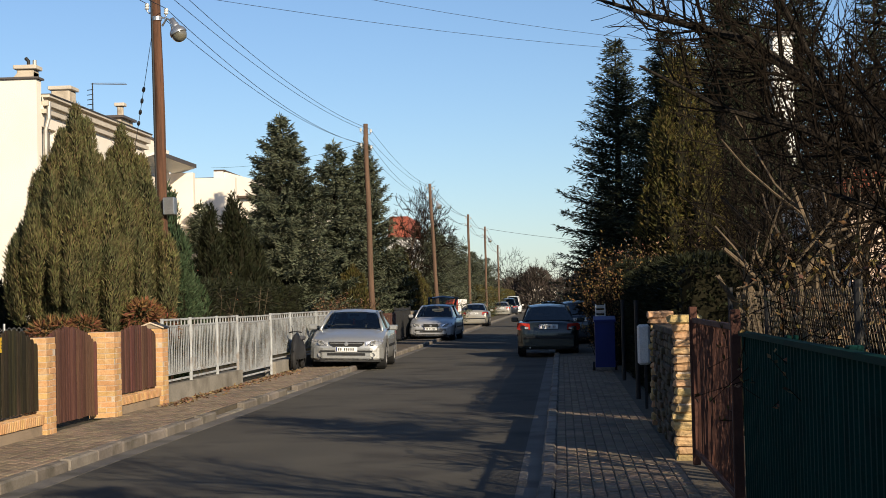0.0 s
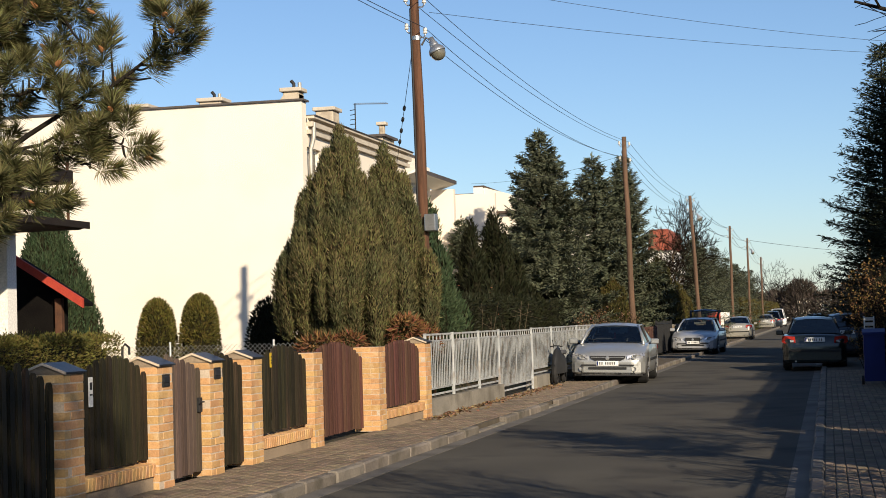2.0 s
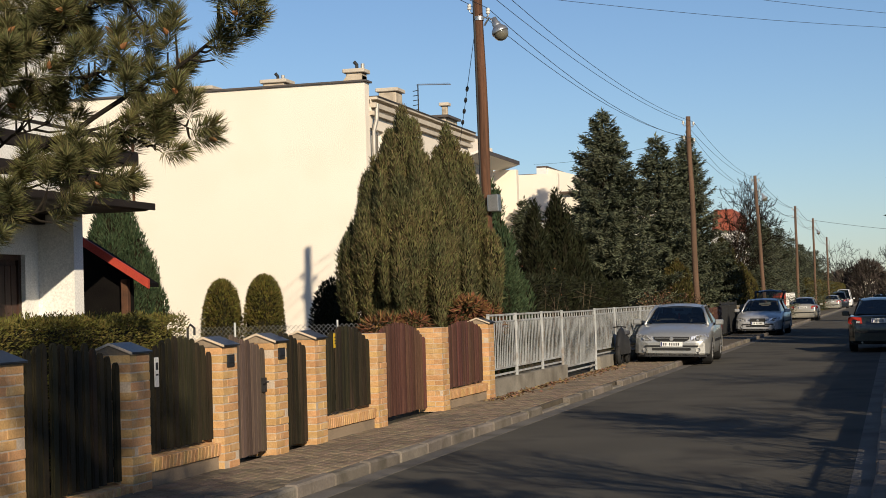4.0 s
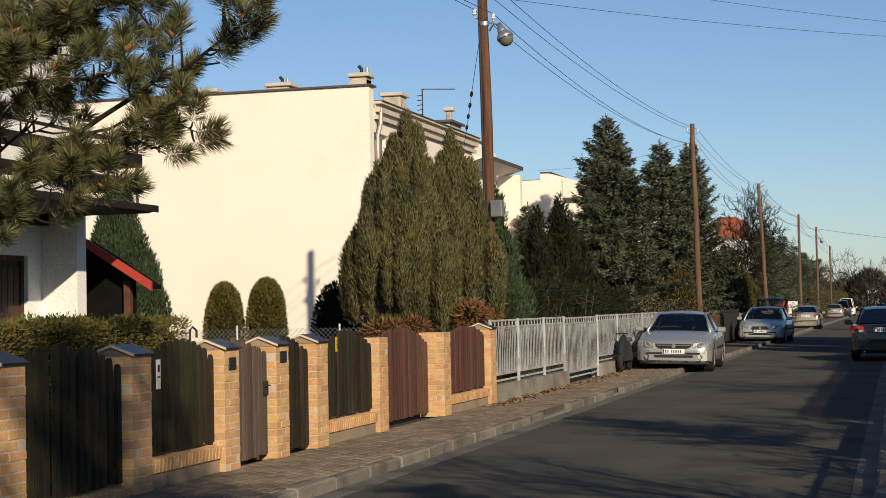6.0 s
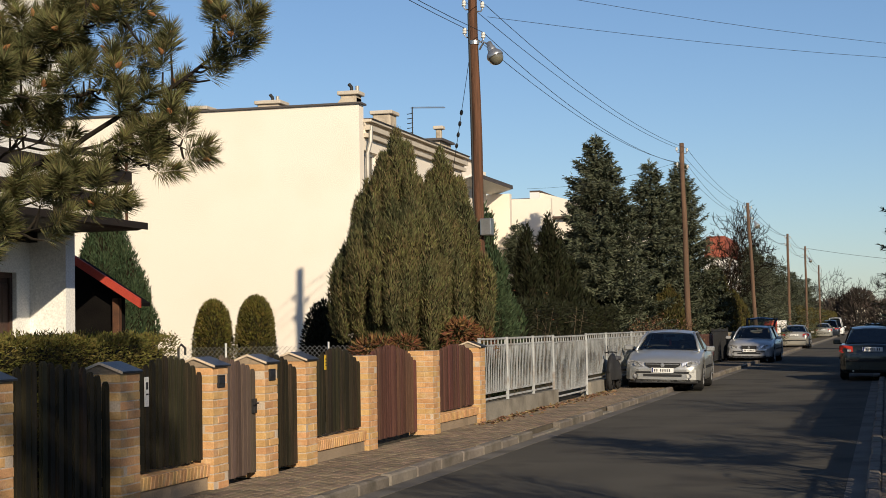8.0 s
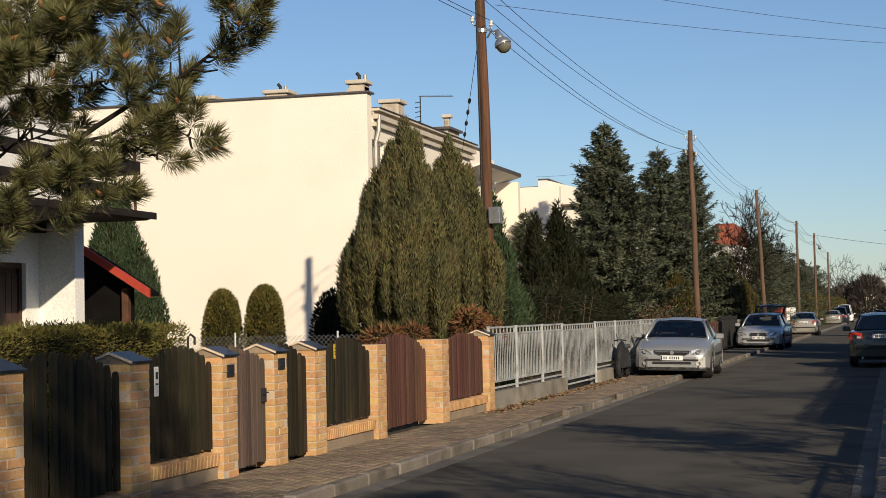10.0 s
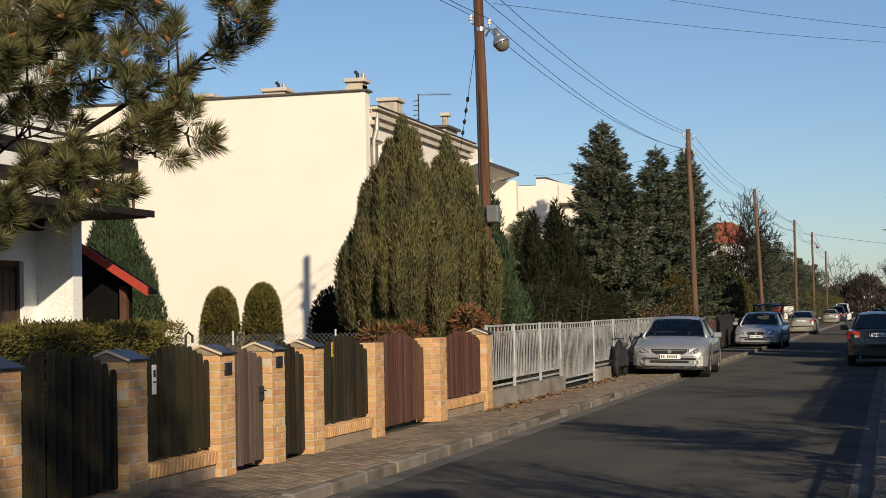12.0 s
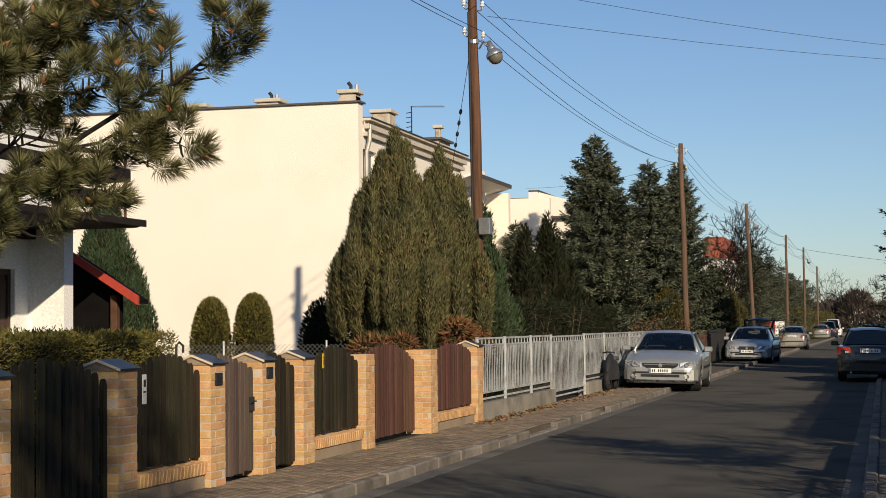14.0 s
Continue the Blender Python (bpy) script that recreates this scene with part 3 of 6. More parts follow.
part("roof", Shape().box(-20.5, -10.2, 7.8, 19.8, 6.4, 6.55), ROOF_SHEET, hb)
part("door_frame", Shape().box(BX - 0.2, BX - 0.06, 18.93, 19.0, 0.1, 2.4).box(BX - 0.2, BX - 0.06, 17.85, 18.93, 2.33, 2.4), DOOR_BROWN, hb)
dr = part("door", Shape().box(BX - 0.16, BX - 0.1, 17.86, 18.93, 0.12, 2.33), DOOR_BROWN, hb, "dark brown plank door")
for i in range(7):
    part("plank", Shape().block(0.012, 0.07, 1.06, 0.006, (BX - 0.092, 17.95 + i * 0.15, 1.2)), DOOR_BROWN, dr)
part("handle", Shape().tube([(BX - 0.07, 18.8, 1.1), (BX - 0.02, 18.8, 1.1), (BX - 0.02, 18.68, 1.1)], 0.012, 6), STEEL, dr)
part("balcony_slab", Shape().slab([(-20, 8, 2.93), (-9.4, 8, 2.93), (-9.3, 8, 2.955), (-9.3, 8, 3.0), (-20, 8, 3.0)], (0, 11.6, 0)), BALCONY_WOOD, hb, "thin dark balcony slab with a boarded edge")
part("drip_board", Shape().block(0.012, 5.75, 0.045, 0.004, (-9.285, 13.9, 2.985)), BALCONY_WOOD, hb)
part("wall_beam", Shape().box(BX - 0.3, BX + 0.12, 8, 19.33, 2.8, 2.93), BALCONY_WOOD, hb)
for z, hh in ((3.17, 0.17), (3.5, 0.17)):
    part("balcony_board", Shape().block(0.025, 5.17, hh / 2, 0.01, (-9.36, 14.15, z + hh / 2)), BALCONY_WOOD, hb, "wide dark balcony board")
part("handrail", Shape().box(-9.41, -9.37, 9, 19.3, 3.8, 3.835), BALCONY_WOOD, hb)
for y in (19.26, 17.6, 15.9, 14.2, 12.5, 10.8):
    part("balcony_post", Shape().box(-9.41, -9.385, y, y + 0.035, 3.0, 3.8), BALCONY_POST, hb)
for z in (3.2, 3.5, 3.8):
    part("return_board", Shape().box(-10.44, -9.42, 19.27, 19.3, z, z + (0.035 if z > 3.7 else 0.13)), BALCONY_WOOD, hb)
ln = thing("lean_to_roof", pose(0, 0, 0), "dark lean-to roof with a red edge board on posts", "shelter")
part("roof", Shape().slab([(-10.6, 20.08, 2.56), (-9.62, 20.08, 1.95), (-9.62, 20.08, 2.0), (-10.6, 20.08, 2.62)], (0, 0.35, 0)), SHADED_BOARD, ln)
part("edge_board", Shape().slab([(-10.65, 20.02, 2.6), (-9.58, 20.02, 1.93), (-9.58, 20.02, 2.05), (-10.65, 20.02, 2.72)], (0, 0.05, 0)), RED_TRIM, ln, "red painted edge board")
for x, y in ((-10.05, 20.3),):
    part("post", Shape().block(0.05, 0.05, 1.0, 0.01, (x, y, 1.07)), BALCONY_POST, ln)
# Panel added to fill the opening with painted shade.
part("back_panel", Shape().slab([(-10.75, 20.36, 0.07), (-9.98, 20.36, 0.07), (-9.98, 20.36, 2.15), (-10.75, 20.36, 2.62)], (0, 0.05, 0)), SHADED_BOARD, ln, "black panel standing in for the shade under the lean-to roof")

# right-hand side houses behind the trees
hr = thing("pink_house", pose(0, 0, 0), "pink rendered house with a red roof edge behind bare branches", "house")
part("wall", Shape().box(5.4, 12, 31, 33, 0, 3.6), PLASTER_PINK, hr)
part("rear_wall", Shape().box(5.2, 12, 33, 41, 0, 3.55), PLASTER_WHITE, hr)
part("roof", Shape().slab([(4.95, 30.7, 3.4), (5.5, 30.7, 3.9), (12.5, 30.7, 3.9), (12.5, 30.7, 3.6)], (0, 2.3, 0)), RED_TILE, hr)
part("flat_roof", Shape().box(5.0, 12.2, 33.05, 41.2, 3.55, 3.67), ROOF_SHEET, hr)
hw = thing("stair_tower", pose(0, 0, 0), "narrow tall white stair tower behind trees", "building")
part("wall", Shape().block(0.3, 3.0, 4.7, 0.02, (6.85, 53, 4.7)), PLASTER_WHITE, hw)
part("roof", Shape().box(6.45, 7.25, 49.9, 56.1, 9.4, 9.5), ROOF_SHEET, hw)

# ---- fences on the sunny side ----
def board_panel(y0, y1, z0, top, x, mat, label, name="board_fence", w=0.128, category="fence"):
    """Upright rounded boards between y0 and y1; top(u) gives the height of the board tops."""
    p = thing(name, pose(x, y0, 0), label, category, "boarded fence bays")
    n = max(3, round((y1 - y0) / w))
    step = (y1 - y0) / n
    for i in range(n):
        h = top((i + 0.5) / n) - z0
        s, half = Shape(), step / 2 - 0.013
        prof = [(-half, 0), (half, 0), (half, h - 0.055), (half * 0.75, h - 0.02), (half * 0.35, h - 0.003), (-half * 0.35, h - 0.003), (-half * 0.75, h - 0.02), (-half, h - 0.055)]
        tilt = rng.normal() * 0.003
        s.slab([(0, a, b) for a, b in prof], (0.018, 0, 0))
        s.slab([(0.018, a * 0.72, b - (0.012 if b > 0.1 else 0)) for a, b in prof], (0.009, 0, 0))
        part("board", s, mat, p, m=pose(rng.normal() * 0.006, (i + 0.5) * step + rng.normal() * 0.003, z0 + rng.normal() * 0.006) @ pose(0, 0, 0, math.degrees(tilt)))
    for zz in (z0 + 0.16, z0 + 0.72):
        part("rail", Shape().block(0.02, (y1 - y0) / 2, 0.035, 0.006, (-0.028, (y1 - y0) / 2, zz)), mat, p)
    return p


PB = 0.37
brick_me = Shape().block(0.1225, 0.06, 0.0335, 0.003).mesh("brick", BRICK)


def brick_pillar(y, h, cap, x=FL):
    """A square pillar of pinwheel courses; y is its far face."""
    p = thing("brick_pillar", pose(x - PB / 2, y - PB / 2, 0.088), "yellow-orange clinker brick pillar" + (" with a small pitched metal cap" if cap else " with a flat top"), "pillar", "brick pillars")
    part("core", Shape().box(-PB / 2 + 0.004, PB / 2 - 0.004, -PB / 2 + 0.004, PB / 2 - 0.004, 0, h - 0.002), MORTAR, p)
    n = round(h / 0.076)
    for i in range(n):
        z = (i + 0.5) * h / n
        flip = i % 2
        for k in range(4):
            a = (-0.06 if flip else 0.06)
            m = pose(0, 0, z, 0, 0, 90 * k) @ pose(a, -PB / 2 + 0.06, 0) @ pose(rng.normal() * 0.001, rng.normal() * 0.0015, 0, 0, 0, rng.normal() * 0.4)
            part("brick", brick_me, None, p, m=m)
    if cap:
        c = part("cap", Shape().slab([(-0.19, -0.19, h), (0.19, -0.19, h), (0.19, -0.19, h + 0.012), (0, -0.19, h + 0.085), (-0.19, -0.19, h + 0.012)], (0, 0.38, 0)), BRICKCEM, p)
        for s in (-1, 1):
            part("sheet", Shape().slab([(s * 0.212, -0.2, h + 0.004), (0, -0.2, h + 0.086), (0, -0.2, h + 0.1), (s * 0.212, -0.2, h + 0.018)], (0, 0.4, 0)), CAP_METAL, c, "dark grey metal sheet")
            part("rim", Shape().slab([(s * 0.214, -0.212, h - 0.002), (0, -0.212, h + 0.08), (0, -0.212, h + 0.102), (s * 0.214, -0.212, h + 0.02)], (0, 0.012, 0)), CAP_EDGE, c, "pale rim along the gable of the cap")
    return p


edge_me = Shape().block(0.13, 0.033, 0.06, 0.006).mesh("brick", BRICK)


def brick_plinth(y0, y1, z=0.36):
    p = thing("fence_plinth", pose(FL, y0, 0), "low rendered plinth topped with upright bricks", "plinth", "fence plinths")
    part("base", Shape().box(-0.27, -0.05, 0, y1 - y0, 0.07, z - 0.11), BRICKCEM, p)
    n = int((y1 - y0) / 0.075)
    part("bed", Shape().box(-0.26, -0.035, 0.005, y1 - y0 - 0.005, z - 0.108, z - 0.012), MORTAR, p)
    for i in range(n):
        part("brick", edge_me, None, p, m=pose(-0.15, (i + 0.5) * (y1 - y0) / n, z - 0.06, 0, 6 + rng.normal() * 0.5, 0))


def arch(lo, hi):
    return lambda u: lo + (hi - lo) * math.sin(math.pi * min(1, max(0, u))) ** 0.7


PILLARS = [(10.84, 1.17, 1), (12.95, 1.17, 1), (14.9, 1.17, 1), (16.25, 1.17, 1), (17.48, 1.17, 1), (19.74, 1.18, 0), (22.74, 1.19, 0), (25.5, 1.19, 1)]
for y, h, c in PILLARS:
    brick_pillar(y, h, c)
DARKL, BROWNL = "dark brown stained board fence bay with arched top", "red-brown stained board fence bay with arched top"
GX = FL - 0.11
board_panel(10.86, 12.56, 0.2, lambda u: 1.3 + 0.1 * math.sin(math.pi * min(1, u * 1.6)) if u < 0.62 else 1.4 - 0.6 * (u - 0.62), GX, BOARD_DARK, "dark brown board gate with sagging top", "board_gate", category="gate")
board_panel(12.97, 14.5, 0.39, arch(1.17, 1.39), GX, BOARD_DARK, DARKL)
board_panel(14.93, 15.86, 0.15, lambda u: 1.37 - 0.18 * u ** 1.5, GX, BOARD_GREY, "narrow grey-brown board wicket with sloping top", "board_wicket", category="gate")
board_panel(16.28, 17.08, 0.14, lambda u: 1.38 - 0.2 * u ** 1.3, GX, BOARD_DARK, "narrow dark board wicket with sloping top", "board_wicket", category="gate")
board_panel(17.5, 19.34, 0.4, arch(1.16, 1.39), GX, BOARD_DARK, DARKL)
board_panel(19.76, 22.34, 0.15, arch(1.12, 1.38), FL - 0.26, BOARD_BROWN, "red-brown stained board gate with arched top", "board_gate", category="gate")
board_panel(22.77, 25.1, 0.39, arch(1.18, 1.36), GX, BOARD_BROWN, BROWNL)
for a, b in ((10.86, 12.56), (12.97, 14.5), (17.5, 19.34), (22.77, 25.1)):
    brick_plinth(a, b, 0.18 if a < 11 else 0.36)
for y, w in ((9.0, 1.4), (6.6, 1.9), (3.5, 2.4)):
    board_panel(y, y + w, 0.2, arch(1.2, 1.4), GX, BOARD_DARK, DARKL)
    brick_pillar(y - 0.02, 1.17, 1)
# small fittings on the fence
sg = thing("warning_sign", pose(GX + 0.028, 18.03, 1.22), "small yellow warning sign on the board fence", "sign")
part("plate", Shape().block(0.003, 0.05, 0.085, 0.002), YELLOW_SIGN, sg)
for z in (0.03, -0.01, -0.04):
    part("mark", Shape().box(0.003, 0.005, -0.025, 0.02, z, z + 0.015), INK, sg)
hn = thing("house_plate", pose(GX + 0.03, 13.25, 1.08), "small white enamel plate on the board fence", "sign")
part("plate", Shape().block(0.004, 0.042, 0.13, 0.003), WHITE_PAINT, hn)
part("mark", Shape().box(0.004, 0.007, -0.02, 0.022, 0.02, 0.085), INK, hn)
part("mark", Shape().box(0.004, 0.007, -0.025, 0.025, -0.03, -0.015), INK, hn)
for y, z in ((14.72, 1.12), (16.08, 1.14)):
    mb = thing("letter_slot", pose(FL + 0.004, y, z), "black letter slot set in a brick pillar", "letterbox")
    part("plate", Shape().block(0.008, 0.085, 0.06, 0.003), TRIM, mb)
    part("flap", Shape().block(0.004, 0.07, 0.03, 0.002, (0.01, 0, 0.01)), CAP_METAL, mb)
lk = thing("gate_lock", pose(GX + 0.03, 15.78, 0.83), "black box lock with lever handle on a wicket", "lock")
part("case", Shape().block(0.018, 0.04, 0.075, 0.004), TRIM, lk)
part("lever", Shape().tube([(0.02, 0, 0.03), (0.05, 0, 0.03), (0.05, -0.09, 0.03)], 0.008, 6), TRIM, lk)

# white metal fence on concrete
pl = thing("concrete_plinth", pose(0, 0, 0), "stained old concrete fence footing", "plinth")
for a, b in ((25.55, 31.6), (35.3, 50.0)):
    part("footing", Shape().box(FL - 0.26, FL - 0.02, a, b, 0.05, 0.36), CONCRETE, pl)
WX0 = FL - 0.12


def metal_panel(y0, y1, z0, z1, nm="metal_fence", lbl="white painted metal fence panel with slanting flat bars", g="white metal fence panels"):
    p = thing(nm, pose(WX0, y0, 0), lbl, "fence", g)
    L = y1 - y0
    for z in (z0, z0 + 0.1, z1 - 0.11, z1):
        part("rail", Shape().block(0.014, L / 2, 0.016, 0.003, (0, L / 2, z)), WHITE_METAL, p)
    n = round(L / 0.125)
    me = Shape().box(-0.003, 0.003, -0.019, 0.019, z0 + 0.1, z1 - 0.11).mesh("bar", WHITE_METAL)
    sl = Shape().slab([(0.01, -0.02, z0 + 0.1), (0.01, 0.016, z0 + 0.1), (0.01, 0.062, (z0 + z1) / 2), (0.01, 0.016, z1 - 0.11), (0.01, -0.02, z1 - 0.11), (0.01, 0.026, (z0 + z1) / 2)], (0.004, 0, 0)).mesh("bent_bar", WHITE_METAL)
    for i in range(n):
        part("bar", me, None, p, m=pose(0, (i + 0.5) * L / n, 0, rng.normal() * 0.3))
        part("bent_bar", sl, None, p, m=pose(0, (i + 0.75) * L / n, 0, rng.normal() * 0.4))
        if i % 2 == 0:
            part("spacer", Shape().box(-0.008, 0.008, -0.012, 0.012, z1 - 0.11, z1) if i == 0 else sp, WHITE_METAL, p, m=pose(0, (i + 0.5) * L / n, 0))
            if i == 0:
                sp = p.children[-1].data
    return p


for a, b in ((25.62, 27.5), (27.6, 29.65), (29.72, 31.52), (35.32, 37.82), (37.92, 41.8), (41.9, 45.8), (45.9, 49.9)):
    metal_panel(a, b, 0.42, 1.4)
metal_panel(31.66, 33.4, 0.2, 1.38, "metal_gate", "white painted metal gate leaf with slanting flat bars", "white gate leaves")
metal_panel(33.45, 35.2, 0.2, 1.38, "metal_gate", "white painted metal gate leaf with slanting flat bars", "white gate leaves")
for y in (25.57, 27.55, 29.69, 31.59, 35.25, 37.87, 41.85, 45.85, 49.95):
    ps = thing("fence_post", pose(WX0, y, 0.05), "white painted square metal fence post", "post", "white fence posts")
    part("shaft", Shape().block(0.024, 0.024, 0.675, 0.004, (0.01, 0, 0.675)), WHITE_METAL, ps)
    part("cap", Shape().block(0.026, 0.026, 0.012, 0.004, (0.01, 0, 1.362)), WHITE_METAL, ps)

# further boundary: brown boards, dark metal gate, walls
bf = board_panel(50.05, 62, 0.2, lambda u: 1.22, FL - 0.1, BOARD_BROWN, "long plain brown board fence", w=0.14)
for a, b in ((62.3, 65.3), (65.4, 68.5)):
    g = thing("dark_metal_gate", pose(FL - 0.15, a, 0.12), "dark metal bar gate leaf", "gate", "dark gate leaves")
    for z in (0.05, 1.15):
        part("rail", Shape().box(-0.02, 0.02, 0, b - a, z, z + 0.04), TRIM, g)
    for y in (0.03, b - a - 0.03):
        part("post", Shape().box(-0.03, 0.03, y - 0.03, y + 0.03, -0.1, 1.3), TRIM, g)
    for i in range(18):
        part("bar", Shape().box(-0.012, 0.012, 0.05, 0.085, 0.05, 1.25), TRIM, g, m=pose(0, i * (b - a - 0.13) / 17, 0))
sw = thing("boundary_wall", pose(0, 0, 0), "low rendered garden wall along the pavement", "wall")
part("wall", Shape().box(FL - 0.3, FL - 0.05, 68.8, 130, 0, 1.15), BRICKCEM, sw)
part("coping", Shape().box(FL - 0.34, FL - 0.01, 68.8, 130, 1.15, 1.22), CONCRETE, sw)
for y, c in ((97, PLASTER_WHITE), (94, RED_TRIM), (103, PLASTER_WHITE)):
    whole("gate_pillar", Shape().block(0.35, 0.35, 0.85, 0.03, (FL - 0.1, y, 0.85)), c, "painted masonry gate pillar", "pillar", group="painted gate pillars")

# ---- kerbs ----
kerb_me = Shape().block(0.065, 0.488, 0.19, 0.02).mesh("kerb_stone", KERB)
for nm, x, skip in (("kerb_1", KL - 0.065, {23, 24, 29}), ("kerb_2", KR + 0.065, set())):
    k = tagged(new(nm), "row of worn concrete kerb stones", "kerb", kind="structure")
    for i in range(-6, 120):
        dz = -0.085 if (i in skip) else rng.normal() * 0.006
        part("kerb_stone", kerb_me, None, k, m=pose(x + rng.normal() * 0.006, i + 0.5, -0.075 + dz, rng.normal() * 0.4, 0, rng.normal() * 0.4))
    part("far_kerb", Shape().box(x - 0.065, x + 0.065, 120, 420, -0.2, 0.11), KERB, k)

# ---- poles, lamps and wires ----
WIRES = []


def pole(x, y, h, lean, mat, lamp=False, box=False, above=0.0):
    p = thing("utility_pole", pose(x, y, 0.05, *lean), "weathered round wooden utility pole with insulators", "pole", "wooden utility poles")
    pts = [(0.012 * math.sin(i * 1.3), 0.01 * math.cos(i * 1.7), (h + above) * i / 10) for i in range(11)]
    part("shaft", Shape().tube(pts, [0.108 - 0.0032 * i for i in range(11)], 14), mat, p, smooth=True)
    for k, (dx, z) in enumerate(((-0.17, h - 0.25), (0.17, h - 0.3), (-0.17, h - 0.75), (0.17, h - 0.85))):
        hk = part("hook", Shape().tube([(0, 0, z - 0.04), (dx * 0.8, 0, z - 0.06), (dx, 0, z - 0.02), (dx, 0, z + 0.03)], 0.014, 6), STEEL, p)
        part("insulator", Shape().lathe([(0.001, z + 0.12), (0.03, z + 0.11), (0.04, z + 0.07), (0.028, z + 0.05), (0.045, z + 0.02), (0.02, z), (0.001, z)], 10, at=(dx, 0, 0)), CERAMIC, hk, "white ceramic insulator")
    if box:
        part("switch_box", Shape().block(0.1, 0.12, 0.15, 0.012, (0.16, -0.08, 3.32)), STEEL, p, "small grey metal switch box")
        part("conduit", Shape().tube([(-0.085, -0.06, 0.1), (-0.075, -0.05, h * 0.95)], 0.022, 6), TRIM, p)
        part("band", Shape().lathe([(0.078, h - 0.95), (0.092, h - 0.95), (0.092, h - 0.88), (0.078, h - 0.88)], 14), STEEL, p)
    if lamp:
        z = h - 1.05
        s = Shape().tube([(0.1, -0.02, z), (0.2, -0.08, z + 0.12), (0.3, -0.12, z + 0.05)], 0.018, 6)
        part("lamp_arm", s, STEEL, p)
        q = pose(0.34, -0.14, z, 0, -24, 0)
        part("lamp_neck", Shape().lathe([(0.001, 0.12), (0.05, 0.11), (0.06, 0.02), (0.075, 0.0), (0.08, -0.05)], 14), STEEL, p, m=q, smooth=True)
        lh = part("lamp_shade", Shape().lathe([(0.08, -0.05), (0.14, -0.12), (0.155, -0.17), (0.15, -0.19), (0.135, -0.185)], 18), STEEL, p, m=q, smooth=True)
        part("lamp_bowl", Shape().lathe([(0.14, -0.18), (0.135, -0.24), (0.1, -0.3), (0.04, -0.33), (0.001, -0.335)], 18), LAMPGLASS, lh, "cloudy glass bowl", smooth=True)
    tops = [p.matrix_basis @ Vector((dx, 0, z)) for dx, z in ((-0.17, h - 0.14), (0.17, h - 0.19), (-0.17, h - 0.64), (0.17, h - 0.74))]
    WIRES.append(tops)
    return p


pole(-6.93, 28.4, 7.56, (0.2, -0.6, 0), POLE_WOOD, True, True, 0.5)
pole(-6.35, 55.0, 7.6, (0, -0.9, 0), POLE_GREY, False)
pole(-6.35, 84.6, 7.65, (0, -2.4, 0), POLE_GREY, True)
pole(-6.3, 113, 7.5, (0, 0, 0), POLE_GREY)
pole(-6.3, 138, 7.75, (0, 0, 0), POLE_GREY, True)
pole(-6.2, 163, 7.0, (0, 0, 0), POLE_GREY)
WIRES.insert(0, [v + Vector((0.1, -28, 0.1)) for v in WIRES[0]])


def wire(a, b, sag, r=0.0046, n=14, label="thin black overhead wire"):
    a, b = Vector(a), Vector(b)
    pts = [a.lerp(b, i / n) - Vector((0, 0, 4 * sag * (i / n) * (1 - i / n))) for i in range(n + 1)]
    return whole("overhead_wire", Shape().tube(pts, r, 5), WIRE, label, "wire", group="overhead wires")


for i in range(len(WIRES) - 1):
    for k in range(4):
        wire(WIRES[i][k], WIRES[i + 1][k], 0.3 + 0.06 * k, 0.0062 if i < 3 else 0.01)
wire((-6.75, 28.4, 7.15), (9.0, 51.3, 8.9), 0.35)
wire((-6.75, 28.4, 7.75), (9.0, 51.3, 9.1), 0.45)
wire(WIRES[2][2], (-12.0, 56, 6.4), 0.2)
wire(WIRES[3][3], (-15.6, 76, 7.6), 0.2)
wire(WIRES[5][1], (12, 150, 6.2), 0.4, 0.014)
gw = thing("guy_wire", pose(0, 0, 0), "steel guy wire with porcelain strain insulators", "wire")
top, low = Vector((-7.0, 28.4, 7.0)), Vector((-9.6, 33.6, 0.2))
part("strand", Shape().tube([top, low], 0.0055, 5), WIRE, gw)
for i in range(4):
    c = top.lerp(low, 0.2 + 0.028 * i)
    part("strain_insulator", Shape().tube([c, c.lerp(low, 0.004), c.lerp(low, 0.012), c.lerp(low, 0.016)], [0.012, 0.03, 0.03, 0.012], 8), TRIM, gw)

# ---- shady side: stone wall, gate, green fence ----
def stone(sx, sy, sz):
    s = Shape().block(sx, sy, sz, min(sz, sy) * 0.45)
    s.v = [(x * (1 + rng.normal() * 0.06), y * (1 + rng.normal() * 0.06), z * (1 + rng.normal() * 0.1)) for x, y, z in s.v]
    return s


stone_mes = [stone(0.115, 0.14, 0.036).mesh("stone", STONE) for _ in range(8)]


def stone_pier(x, y, n, label):
    p = thing("stone_pier", pose(x, y, 0.07), label, "pier", "stone piers")
    part("core", Shape().box(-0.085, 0.085, -0.11, 0.11, 0, n * 0.075), MORTAR, p)
    for i in range(n):
        part("stone", stone_mes[int(rng.integers(8))], None, p, m=pose(rng.normal() * 0.012, rng.normal() * 0.012, 0.038 + i * 0.075, rng.normal() * 2, rng.normal() * 2, rng.normal() * 4 + 180 * (i % 2)))
    part("top_stone", stone(0.15, 0.17, 0.04), STONE, p, m=pose(0, 0, n * 0.075 + 0.035))


